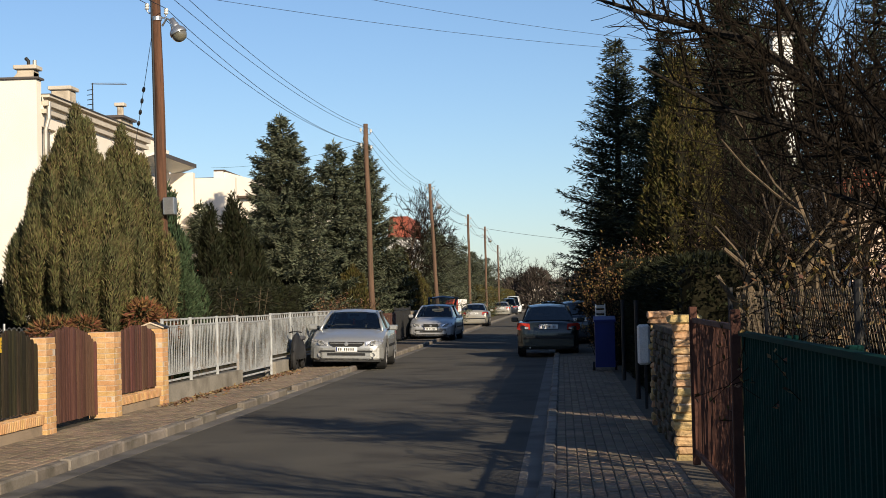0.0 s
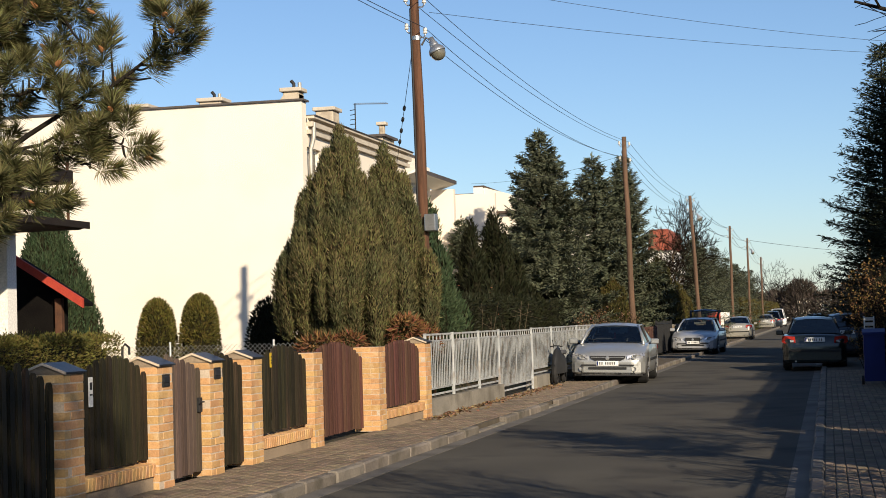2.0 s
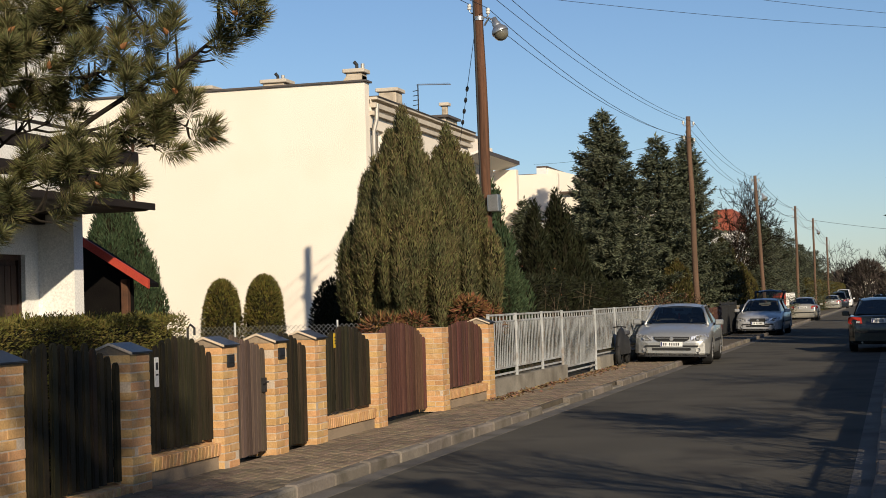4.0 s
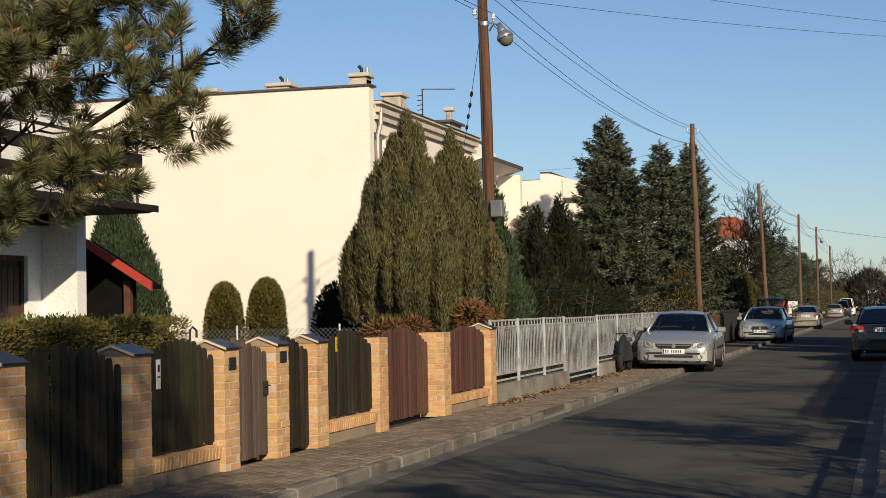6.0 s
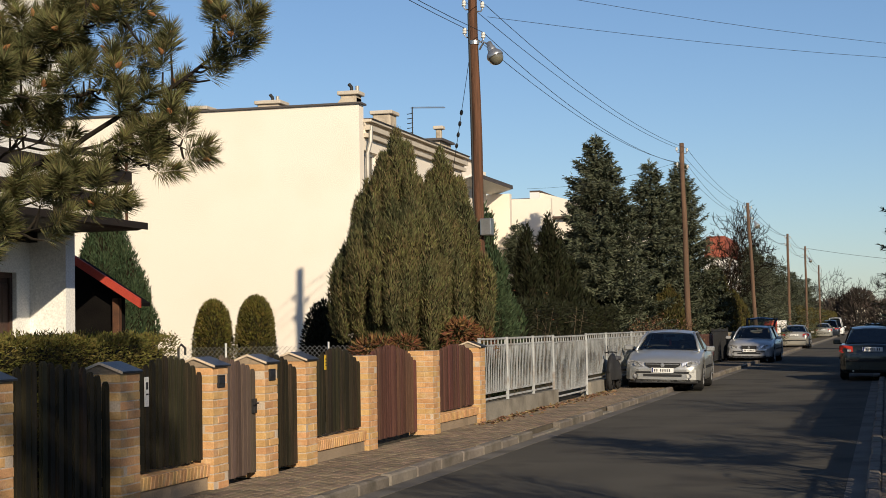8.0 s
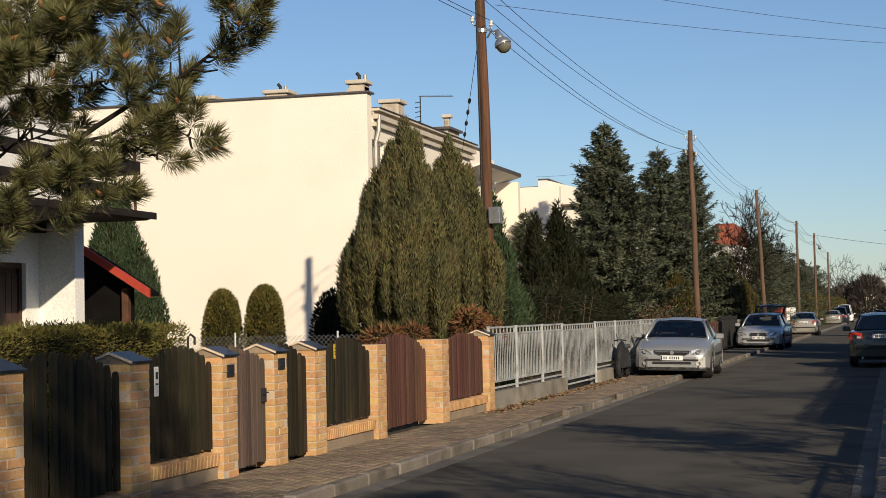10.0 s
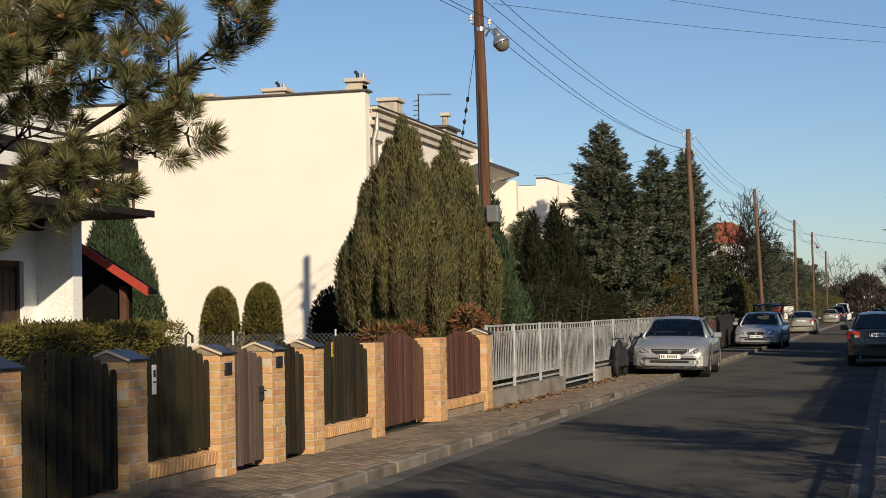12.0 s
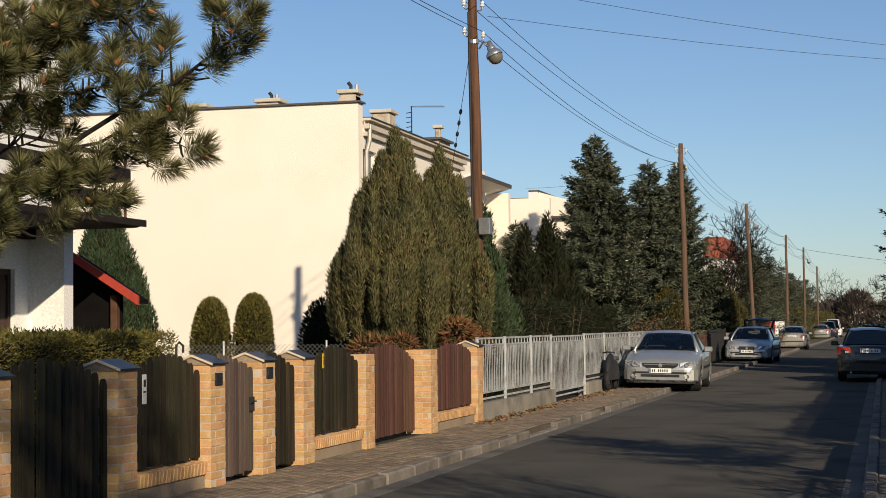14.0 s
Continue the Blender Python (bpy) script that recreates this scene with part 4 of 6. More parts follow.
stone_pier(1.13, 15.35, 17, "sunlit pier of rough layered sandstone")
stone_pier(1.15, 19.6, 17, "pier of rough layered sandstone at the wall end")
wl = thing("stone_wall", pose(0, 0, 0), "dry layered sandstone garden wall in shade", "wall")
part("core", Shape().box(1.12, 1.3, 15.5, 19.45, 0, 1.28), STONE_SHADED, wl)
st = Shape()
for i in range(17):
    y = 15.5 + rng.uniform(0, 0.2)
    while y < 19.2:
        ln_ = rng.uniform(0.2, 0.45)
        o = rng.normal() * 0.012
        st.block(0.07, ln_ / 2 - 0.006, 0.034, 0.012, (1.13 + o, y + ln_ / 2, 0.045 + 0.075 * i))
        y += ln_
part("stones", st, STONE_SHADED, wl)["kind"] = "stuff"
gt = thing("metal_slat_gate", pose(1.16, 11.17, 0.1), "red-brown painted gate of thin upright metal slats", "gate")
for y, w in ((0.0, 0.034), (3.55, 0.034)):
    part("post", Shape().block(w, w, 0.7, 0.006, (0, y, 0.7)), RED_BROWN, gt, "square red-brown post")
for z in (0.12, 1.28):
    part("rail", Shape().block(0.015, 1.72, 0.022, 0.004, (0, 1.775, z)), RED_BROWN, gt)
sl_me = Shape().block(0.009, 0.011, 0.6, 0.003).mesh("slat", RED_BROWN)
for i in range(34):
    part("slat", sl_me, None, gt, m=pose(0.024, 0.1 + i * 0.1015, 0.7))
gf = thing("green_sheet_fence", pose(1.2, 0, 0.09), "dark green ribbed sheet-metal fence", "fence")
for k in range(10):
    y0, rows = 11.1 - 1.95 * (k + 1), [[], []]
    for i in range(66):
        y = y0 + i * 0.03
        o = 0.012 * (1 if i % 4 < 2 else -1)
        rows[0].append((o, y, 0.02))
        rows[1].append((o, y, 1.24))
    back = [[(x + 0.004, y, z) for x, y, z in r] for r in rows]
    part("sheet", Shape().grid(rows).grid(back), GREEN_SHEET, gf)
    part("post", Shape().block(0.035, 0.035, 0.64, 0.006, (0.055, y0, 0.64)), GREEN_SHEET, gf)
part("top_rail", Shape().box(-0.03, 0.03, -8, 11.1, 1.235, 1.265), GREEN_SHEET, gf)
# chain-link fence behind the green fence
cl = thing("chain_link_fence", pose(1.42, 0, 0), "sagging chain-link fence with diamond mesh", "fence")
net = Shape()
for i in range(120):
    for s in (-1, 1):
        y = 4 + i * 0.075
        net.tube([(0, y, 0.95), (0, y + s * 0.6, 1.62)], 0.002, 3, False)
part("mesh", net, RUSTY_WIRE, cl)["kind"] = "stuff"
for y in (4.5, 8.0, 11.5, 14.0):
    part("post", Shape().tube([(0, y, 0.05), (0, y, 1.66)], 0.022, 8), TRIM, cl)

# bin, box and posts by the shady pavement
bn = thing("recycling_bin", pose(0.86, 33.85, 0.1), "blue plastic wheeled bin", "bin")
part("body", Shape().slab([(-0.2, -0.25, 0.08), (0.2, -0.25, 0.08), (0.2, 0.25, 0.08), (-0.2, 0.25, 0.08)], (0, 0, 0.92)), BLUE_BIN, bn)
part("lid", Shape().slab([(-0.22, -0.28, 1.0), (-0.22, 0.28, 1.0), (-0.22, 0.26, 1.07), (-0.22, 0.05, 1.12), (-0.22, -0.28, 1.05)], (0.44, 0, 0)), BLUE_BIN, bn)
part("wheel", Shape().lathe([(0.001, -0.25), (0.09, -0.25), (0.09, -0.2), (0.001, -0.2)], 14, "x", (0, 0.22, 0.09)), RUBBER, bn)
part("wheel", Shape().lathe([(0.001, 0.2), (0.09, 0.2), (0.09, 0.25), (0.001, 0.25)], 14, "x", (0, 0.22, 0.09)), RUBBER, bn)
wb = thing("meter_box", pose(1.08, 22.1, 0.1), "white rounded meter box on a short post", "meter box")
part("case", Shape().block(0.085, 0.06, 0.27, 0.03, (0, 0, 0.86)), WHITE_PAINT, wb)
part("post", Shape().block(0.02, 0.02, 0.3, 0.004, (0.02, 0.03, 0.3)), TRIM, wb)
lv = thing("louvred_panel", pose(0.84, 36.2, 0.1), "white louvred panel standing beside the bin", "panel")
for x in (-0.1, 0.1):
    part("stile", Shape().block(0.012, 0.02, 0.68, 0.004, (x, 0, 0.68)), WHITE_PAINT, lv)
for i in range(11):
    part("slat", Shape().block(0.09, 0.004, 0.04, 0.002), WHITE_PAINT, lv, m=pose(0, 0, 0.2 + i * 0.11, 35))
for y in (24.5, 30.0):
    whole("dark_post", Shape().tube([(1.1, y, 0.08), (1.1, y, 1.55)], 0.035, 8), TRIM, "dark thin metal post in shade", "post", group="dark posts")

# low wire-mesh fence across the lawn and its post
wm = thing("wire_mesh_fence", pose(0, 25.4, 0), "low galvanised wire-mesh fence across the garden", "fence")
net = Shape()
for i in range(58):
    x = -12.6 + i * 0.08
    for s in (-1, 1):
        net.tube([(x, 0, 0.9), (x + s * 0.44, 0, 1.34)], 0.0035, 3, False)
part("mesh", net, STEEL, wm)["kind"] = "stuff"
for x in (-12.4, -10.6, -8.8):
    part("post", Shape().tube([(x, 0, 0.05), (x, 0, 1.4)], 0.02, 6), STEEL, wm)
hp = whole("hooked_post", Shape().tube([(-7.62, 16.9, 0.05), (-7.62, 16.9, 1.42), (-7.6, 16.93, 1.46), (-7.57, 16.97, 1.42), (-7.57, 16.97, 1.34)], 0.014, 6), TRIM, "dark bent steel post at the hedge end", "post")

# scooter under a black cover in front of the hatchback
sc = thing("covered_scooter", pose(-6.1, 36.95, 0.1), "black motor scooter parked against the white fence", "scooter")
part("body", Shape().grid([[(w * math.cos(a), y, 0.25 + h * max(0.0, math.sin(a)) - (0.05 if math.sin(a) < 0 else 0)) for a in [math.pi * k / 8 for k in range(9)]] for y, w, h in ((0.0, 0.04, 0.2), (0.1, 0.1, 0.4), (0.3, 0.12, 0.58), (0.55, 0.12, 0.62), (0.8, 0.12, 0.5), (1.1, 0.12, 0.45), (1.3, 0.09, 0.4), (1.38, 0.04, 0.3))]), TRIM, sc, smooth=True)
for y in (0.12, 1.2):
    w = part("wheel", Shape().lathe([(0.1, -0.05), (0.2, -0.05), (0.23, 0), (0.2, 0.05), (0.1, 0.05)], 20, "x", (0, y, 0.23)), RUBBER, sc)
    part("hub", Shape().lathe([(0.001, -0.04), (0.1, -0.03), (0.1, 0.03), (0.001, 0.04)], 16, "x", (0, y, 0.23)), STEEL, w)
part("handlebar", Shape().tube([(-0.14, 0.34, 0.86), (-0.05, 0.28, 0.88), (0.05, 0.28, 0.88), (0.14, 0.34, 0.86)], 0.016, 6), TRIM, sc)
part("mirror_stem", Shape().tube([(-0.05, 0.28, 0.84), (-0.07, 0.25, 1.02)], 0.01, 5), TRIM, sc)
part("seat", Shape().block(0.1, 0.3, 0.05, 0.03, (0, 0.95, 0.72)), SEAT, sc)

# ---- cars ----
def lerp_rows(rows, y):
    for a, b in zip(rows, rows[1:]):
        if y <= b[0]:
            u = (y - a[0]) / (b[0] - a[0])
            return [p + (q - p) * u for p, q in zip(a[1:], b[1:])]
    return list(rows[-1][1:])


def car(name, m, label, paint, L=4.7, W=0.9, H=1.43, style="hatch", plate_front=True, tailgate=False, lamps=True):
    """A car with its nose at y = 0, looking along -y; style: hatch, sedan or estate."""
    c = thing(name, m, label, "car", "parked cars")
    wr, ya, yb = 0.315, 0.92, L - 1.05
    sz = W / 0.9
    rear = {"hatch": (0.93, 0.9), "sedan": (1.0, 0.96), "estate": (0.95, 0.92)}[style]
    body = [(0.0, 0.60, 0.50, 0.55), (0.04, 0.72, 0.58, 0.64), (0.12, 0.80, 0.64, 0.72), (0.35, 0.87, 0.72, 0.80), (0.8, 0.895, 0.80, 0.88), (1.25, 0.9, 0.87, 0.95),
            (1.6, 0.9, 0.90, 0.95), (L - 1.2, 0.9, 0.93, rear[0]), (L - 0.35, 0.87, rear[1], rear[0] + 0.02), (L - 0.12, 0.82, rear[1] - 0.04, rear[0]), (L - 0.03, 0.77, 0.8, 0.86), (L, 0.7, 0.6, 0.62)]
    ys = sorted({0.0, 0.04, 0.12, 0.22, 0.35, L - 0.35, L - 0.12, L - 0.03, L, 0.5, 1.25, 1.45, 1.6} | {ya + wr * 1.14 * math.cos(math.pi * i / 10) for i in range(11)} | {yb + wr * 1.14 * math.cos(math.pi * i / 10) for i in range(11)} | {1.6 + i * (L - 2.9) / 5 for i in range(6)})
    sh, rows = Shape(), []
    for y in ys:
        hw, zs, zt = lerp_rows(body, y)
        hw *= sz
        zb = 0.2
        for yc in (ya, yb):
            d = abs(y - yc)
            if d < wr * 1.14:
                zb = max(zb, 0.31 + math.sqrt((wr * 1.14) ** 2 - d * d))
        lo = min(zb, zs - 0.06)
        k = [(hw - 0.1, lo), (hw - 0.03, lo + 0.02), (hw - 0.005, max(lo + 0.03, 0.42)), (hw, max(lo + 0.035, 0.58 if zs > 0.66 else zs - 0.05)), (hw - 0.02, zs - 0.03), (hw - 0.07, zs + 0.005), (hw * 0.62, zs + (zt - zs) * 0.75), (hw * 0.3, zt - 0.004), (0, zt)]
        rows.append([(-a, y, z) for a, z in k] + [(a, y, z) for a, z in k[::-1][1:]])
    sh.grid(rows)
    n = len(rows[0])
    sh.f += [tuple(range(n)), tuple(range(len(sh.v) - n, len(sh.v)))[::-1]]
    bd = part("body", sh, paint, c, smooth=True)
    part("underbody", Shape().box(-W + 0.12, W - 0.12, 0.12, L - 0.12, 0.17, 0.5), TRIM, c)
    # cabin
    yw, yr, yq, ye = 1.22, 2.05, {"hatch": L - 1.25, "sedan": L - 1.55, "estate": L - 0.75}[style], {"hatch": L - 0.42, "sedan": L - 0.75, "estate": L - 0.2}[style]
    bw, rw, zb = W * 0.83, W * 0.61, 0.91
    zr, zf, zq = H, H - 0.055, H - 0.06
    rr = []
    for y, z, k in ((yr - 0.03, zf - 0.012, 0.98), (yr + 0.25, zr - 0.015, 1.0), ((yr + yq) / 2, zr, 1.0), (yq - 0.25, zr - 0.025, 0.99), (yq + 0.02, zq - 0.01, 0.97)):
        rr.append([(x * rw * k, y, z - 0.05 * abs(x) ** 3) for x in (-1.04, -0.9, -0.5, 0, 0.5, 0.9, 1.04)])
    rf = Shape().grid(rr).grid([[(x, y, z - 0.03) for x, y, z in r] for r in rr])
    part("roof", rf, paint, c, smooth=True)

    def pane(nm, p, q, r, s, lbl="", up_=0.0):
        g = Shape()
        rows_ = []
        for i in range(5):
            u = i / 4
            a, b = Vector(p).lerp(Vector(q), u), Vector(s).lerp(Vector(r), u)
            bow = up_ * 4 * u * (1 - u)
            rows_.append([(v.x, v.y - bow, v.z) for v in (a, a.lerp(b, 0.5), b)])
        g.grid(rows_)
        o = part(nm, g, CARGLASS, c, lbl or "tinted glass", smooth=True)
        return o

    e = 0.03
    pane("windscreen", (-bw + e, yw, zb + 0.03), (bw - e, yw, zb + 0.03), (rw - e, yr - 0.02, zf - 0.03), (-rw + e, yr - 0.02, zf - 0.03), up_=0.1)
    if not tailgate:
        pane("rear_window", (-bw + e, ye, zb + 0.06), (bw - e, ye, zb + 0.06), (rw - e, yq, zq - 0.03), (-rw + e, yq, zq - 0.03), up_=-0.05)
    ym = (yr + yq) / 2 + 0.05
    for s in (-1, 1):
        pane("side_window", (s * bw, yw + 0.45, zb), (s * bw, ym - 0.04, zb), (s * rw * 1.02, ym - 0.02, zr - 0.07), (s * rw * 1.02, yr + 0.08, zf - 0.03))
        pane("side_window", (s * bw, ym + 0.04, zb), (s * bw, ye - 0.3, zb + 0.02), (s * rw * 1.02, yq - 0.12, zq - 0.04), (s * rw * 1.02, ym + 0.02, zr - 0.07))
        part("front_pillar", Shape().tube([(s * (bw + 0.005), yw - 0.02, zb - 0.02), (s * (bw + rw) / 2 * 1.02, (yw + yr) / 2 - 0.03, (zb + zf) / 2 + 0.03), (s * rw * 1.02, yr, zf - 0.02)], 0.034, 6), paint, c, smooth=True)
        part("middle_pillar", Shape().tube([(s * bw, ym, zb - 0.02), (s * rw * 1.03, ym, zr - 0.05)], 0.035, 6), TRIM, c)
        part("rear_pillar", Shape().slab([(s * (bw + 0.01), ye - 0.3, zb - 0.03), (s * (bw - 0.02), ye + 0.02, zb), (s * (rw - 0.02), yq + 0.03, zq - 0.02), (s * rw * 1.03, yq - 0.14, zq - 0.02)], (-s * 0.04, 0, 0)), paint, c)
        part("roof_rail", Shape().tube([(s * rw * 1.04, yr, zf - 0.03), (s * rw * 1.05, ym, zr - 0.055), (s * rw * 1.03, yq, zq - 0.03)], 0.022, 6), paint, c, smooth=True)
        mr = part("mirror", Shape().block(0.1, 0.06, 0.065, 0.025, (s * (W + 0.09), yw + 0.42, 0.96)), paint, c)
        part("mirror_foot", Shape().tube([(s * (W - 0.06), yw + 0.45, 0.9), (s * (W + 0.03), yw + 0.43, 0.93)], 0.025, 6), TRIM, mr)
        part("side_strip", Shape().box(s * W - 0.012, s * W + 0.012, ya + 0.42, yb - 0.42, 0.5, 0.56), TRIM if lamps else paint, c)
        for y in (ym - 0.3, yq - 0.35):
            part("door_handle", Shape().block(0.015, 0.09, 0.015, 0.006, (s * (W - 0.004), y, 0.78)), paint, c)
        for y in (ya, yb):
            w = part("wheel", Shape().lathe([(0.19, -0.1), (0.29, -0.105), (wr, -0.08), (wr, 0.08), (0.29, 0.105), (0.19, 0.1)], 28, "x", (s * (W - 0.12), y, wr)), RUBBER, c, smooth=True)
            rm = Shape()
            for i in range(7):
                a = 2 * math.pi * i / 7
                rm.tube([(s * (W - 0.045), y, wr), (s * (W - 0.03), y + 0.195 * math.cos(a), wr + 0.195 * math.sin(a))], 0.022, 5)
            rm.lathe([(0.185, -0.09), (0.205, -0.03 * s), (0.205, 0.07 * s), (0.185, 0.09 * s)], 24, "x", (s * (W - 0.12), y, wr))
            rm.lathe([(0.001, 0.0), (0.19, 0.0)], 24, "x", (s * (W - 0.14), y, wr))
            part("rim", rm, RIM, w, "spoked silver rim")
            part("wheel_arch", Shape().lathe([(wr * 1.13, -0.12 * s), (wr * 1.13, 0.07 * s)], 24, "x", (s * (W - 0.12), y, 0.31)), TRIM, c)
    # face
    part("bumper", Shape().slab([(-W * 0.96, 0.2, 0.25), (-W * 0.86, 0.06, 0.25), (-W * 0.62, -0.012, 0.25), (W * 0.62, -0.012, 0.25), (W * 0.86, 0.06, 0.25), (W * 0.96, 0.2, 0.25), (W * 0.92, 0.3, 0.25), (-W * 0.92, 0.3, 0.25)], (0, 0, 0.24)), paint, c)
    part("lower_grille", Shape().block(0.45, 0.015, 0.028, 0.008, (0, -0.02, 0.35)), TRIM, c)
    part("valance", Shape().slab([(-W * 0.9, 0.16, 0.17), (-W * 0.68, 0.0, 0.17), (W * 0.68, 0.0, 0.17), (W * 0.9, 0.16, 0.17)], (0, 0, 0.12)), TRIM, c)
    part("bumper_strip", Shape().block(0.62, 0.012, 0.02, 0.005, (0, -0.025, 0.42)), TRIM, c)
    if style == "estate":
        grille = [(-0.3, -0.022, 0.66), (-0.27, -0.035, 0.34), (0.27, -0.035, 0.34), (0.3, -0.022, 0.66)]
    else:
        grille = [(-0.42, 0.0, 0.64), (-0.4, -0.012, 0.57), (-0.3, -0.022, 0.525), (0.3, -0.022, 0.525), (0.4, -0.012, 0.57), (0.42, 0.0, 0.64)]
    gr = part("grille", Shape().slab(grille, (0, 0.05, 0.0)), TRIM, c)
    for i in range(3):
        part("bar", Shape().block(0.34 + i * 0.02, 0.006, 0.006, 0.002, (0, -0.02 + i * 0.004, 0.555 + i * 0.025)), STEEL if i == 2 else TRIM, gr)
    part("emblem", Shape().lathe([(0.001, -0.012), (0.045, -0.01), (0.05, 0.01)], 14, "x"), STEEL, gr, m=pose(0, -0.02, 0.585, 0, 0, 90))
    for s in (-1, 1):
        hl = part("headlight", Shape().slab([(s * 0.46, -0.008, 0.55), (s * 0.72, 0.03, 0.55), (s * 0.86, 0.2, 0.62), (s * 0.85, 0.3, 0.7), (s * 0.66, 0.06, 0.685), (s * 0.45, 0.01, 0.645)], (0, 0.06, 0.0)), HEADLAMP, c, "clear headlight")
        part("reflector", Shape().lathe([(0.02, 0.03), (0.05, 0.0), (0.055, -0.008)], 14, "x"), STEEL, hl, m=pose(s * 0.62, 0.0, 0.615, 0, 0, 90))
        part("fog_light", Shape().lathe([(0.001, 0.02), (0.05, 0.02), (0.055, -0.01)], 14, "x"), HEADLAMP, c, m=pose(s * 0.62, -0.012, 0.33, 0, 0, 90 + s * 8))
        # tail
        tl = part("tail_light", Shape().slab([(s * 0.5, L + 0.012, 0.72), (s * 0.8, L - 0.06, 0.7), (s * 0.87, L - 0.22, 0.74), (s * 0.86, L - 0.24, 0.88), (s * 0.78, L - 0.08, 0.9), (s * 0.52, L + 0.0, 0.88)], (0, -0.05, 0)), TAILLAMP, c, "red tail light")
        part("lens", Shape().block(0.05, 0.006, 0.03, 0.004, (s * 0.6, L + 0.004, 0.76)), HEADLAMP, tl)
    part("rear_bumper", Shape().slab([(-W * 0.96, L - 0.2, 0.26), (-W * 0.8, L + 0.02, 0.26), (W * 0.8, L + 0.02, 0.26), (W * 0.96, L - 0.2, 0.26)], (0, 0, 0.3)), paint, c)
    part("bumper_strip", Shape().block(W * 0.78, 0.012, 0.03, 0.006, (0, L + 0.025, 0.5)), TRIM, c)
    part("exhaust", Shape().tube([(0.5, L - 0.3, 0.22), (0.5, L + 0.03, 0.22)], 0.025, 8), STEEL, c)
    for y, z, f in ((-0.034, 0.465, -1), (L + 0.02, 0.8, 1)):
        pt = part("number_plate", Shape().block(0.26, 0.006, 0.057, 0.004, (0, y, z)), PLATE, c, "white number plate")
        part("blue_band", Shape().box(-0.255 * -f - 0.02 * f - 0.015, -0.255 * -f - 0.02 * f + 0.015, min(y, y + f * 0.008), max(y, y + f * 0.008), z - 0.05, z + 0.05), BLUE_BIN, pt)
        for x in (-0.19, -0.14, -0.05, 0.0, 0.05, 0.1, 0.15):
            part("plate_mark", Shape().box(x, x + 0.026, min(y, y + f * 0.008), max(y, y + f * 0.008), z - 0.032, z + 0.032), INK, pt)
    # inside
    part("floor", Shape().box(-bw + 0.05, bw - 0.05, yw + 0.2, ye - 0.1, 0.5, 0.56), SEAT, c)
    part("dashboard", Shape().block(bw - 0.06, 0.22, 0.09, 0.04, (0, yw + 0.32, 0.84)), SEAT, c)
    for s in (-1, 1):
        st_ = part("seat", Shape().block(0.24, 0.09, 0.33, 0.05, (s * 0.36, yr + 0.6, 0.83)), SEAT, c)
        part("headrest", Shape().block(0.12, 0.05, 0.08, 0.03, (s * 0.36, yr + 0.63, 1.22)), SEAT, st_)
    part("rear_seat", Shape().block(0.62, 0.1, 0.3, 0.05, (0, yq - 0.2, 0.82)), SEAT, c)
    part("steering_wheel", Shape().tube([(0.36 + 0.17 * math.cos(a * 0.524), yw + 0.62, 0.92 + 0.15 * math.sin(a * 0.524)) for a in range(13)], 0.015, 5), TRIM, c)
    part("rear_mirror", Shape().block(0.11, 0.015, 0.03, 0.01, (0, yr - 0.12, zf - 0.1)), TRIM, c)
    for s in (-1, 1):
        part("wiper", Shape().tube([(s * 0.3 + 0.1, yw - 0.02, zb + 0.04), (s * 0.3 - 0.3, yw + 0.1, zb + 0.12)], 0.008, 4), TRIM, c)
    if tailgate:
        rows_ = [[(x * rw * (1 + 0.1 * v), yq + 0.02 + 0.75 * v, zq + 0.42 * math.sin(v * 1.7) - 0.1 * v * abs(x) ** 2) for x in (-1, -0.8, 0, 0.8, 1)] for v in (0, 0.3, 0.6, 0.9, 1.0)]
        g = part("raised_tailgate", Shape().grid([r[1:4] for r in rows_[:4]]), CARGLASS, c, "raised tailgate with its glass")
        part("tailgate_frame", Shape().tube([r[0] for r in rows_] + [(x, y, z - 0.04) for x, y, z in rows_[-1][1:]] + [r[-1] for r in rows_[::-1]], 0.045, 6), TRIM, g, smooth=True)
        for s in (-1, 1):
            part("strut", Shape().tube([(s * rw, ye - 0.1, zb + 0.1), (s * rw, yq + 0.6, zq + 0.2)], 0.012, 5), TRIM, c)
    return c


front_car = car("car", pose(-5.12, 38.6, 0.05, 0, 1.6, 1.8), "silver family hatchback parked half on the pavement", SILVER, 4.73, 0.905, 1.41, "hatch")
air = part("air_freshener", Shape().block(0.03, 0.004, 0.07, 0.003, (0.0, 1.9, 1.1)), RED_TRIM, front_car, "red hanging air freshener")
car("car", pose(-5.3, 66, 0.03, 0, 1.0, -2.0), "silver-blue estate car parked with its tailgate raised", SILVER_BLUE, 4.9, 0.925, 1.45, "estate", tailgate=True)
car("car", pose(-5.35, 104.6, 0.0, 0, 0, 180), "beige-silver saloon parked at the kerb, rear lights showing", BEIGE_PAINT, 4.6, 0.87, 1.42, "sedan")
car("car", pose(-5.9, 164.6, 0, 0, 0, 180), "grey-beige saloon parked far down the street", BEIGE_PAINT, 4.5, 0.87, 1.42, "sedan")
car("car", pose(-5.6, 177, 0, 0, 0, 180), "dark tall estate car far down the street", DARK_PAINT, 4.6, 0.92, 1.75, "estate")
car("car", pose(-5.5, 190, 0, 0, 0, 180), "white van far down the street", WHITE_PAINT, 4.9, 0.95, 2.0, "estate")
car("car", pose(-0.47, 49.3, 0.04, 0, -1.2, 181), "dark green hatchback parked with two wheels on the pavement", GREEN_PAINT, 4.3, 0.86, 1.42, "hatch")
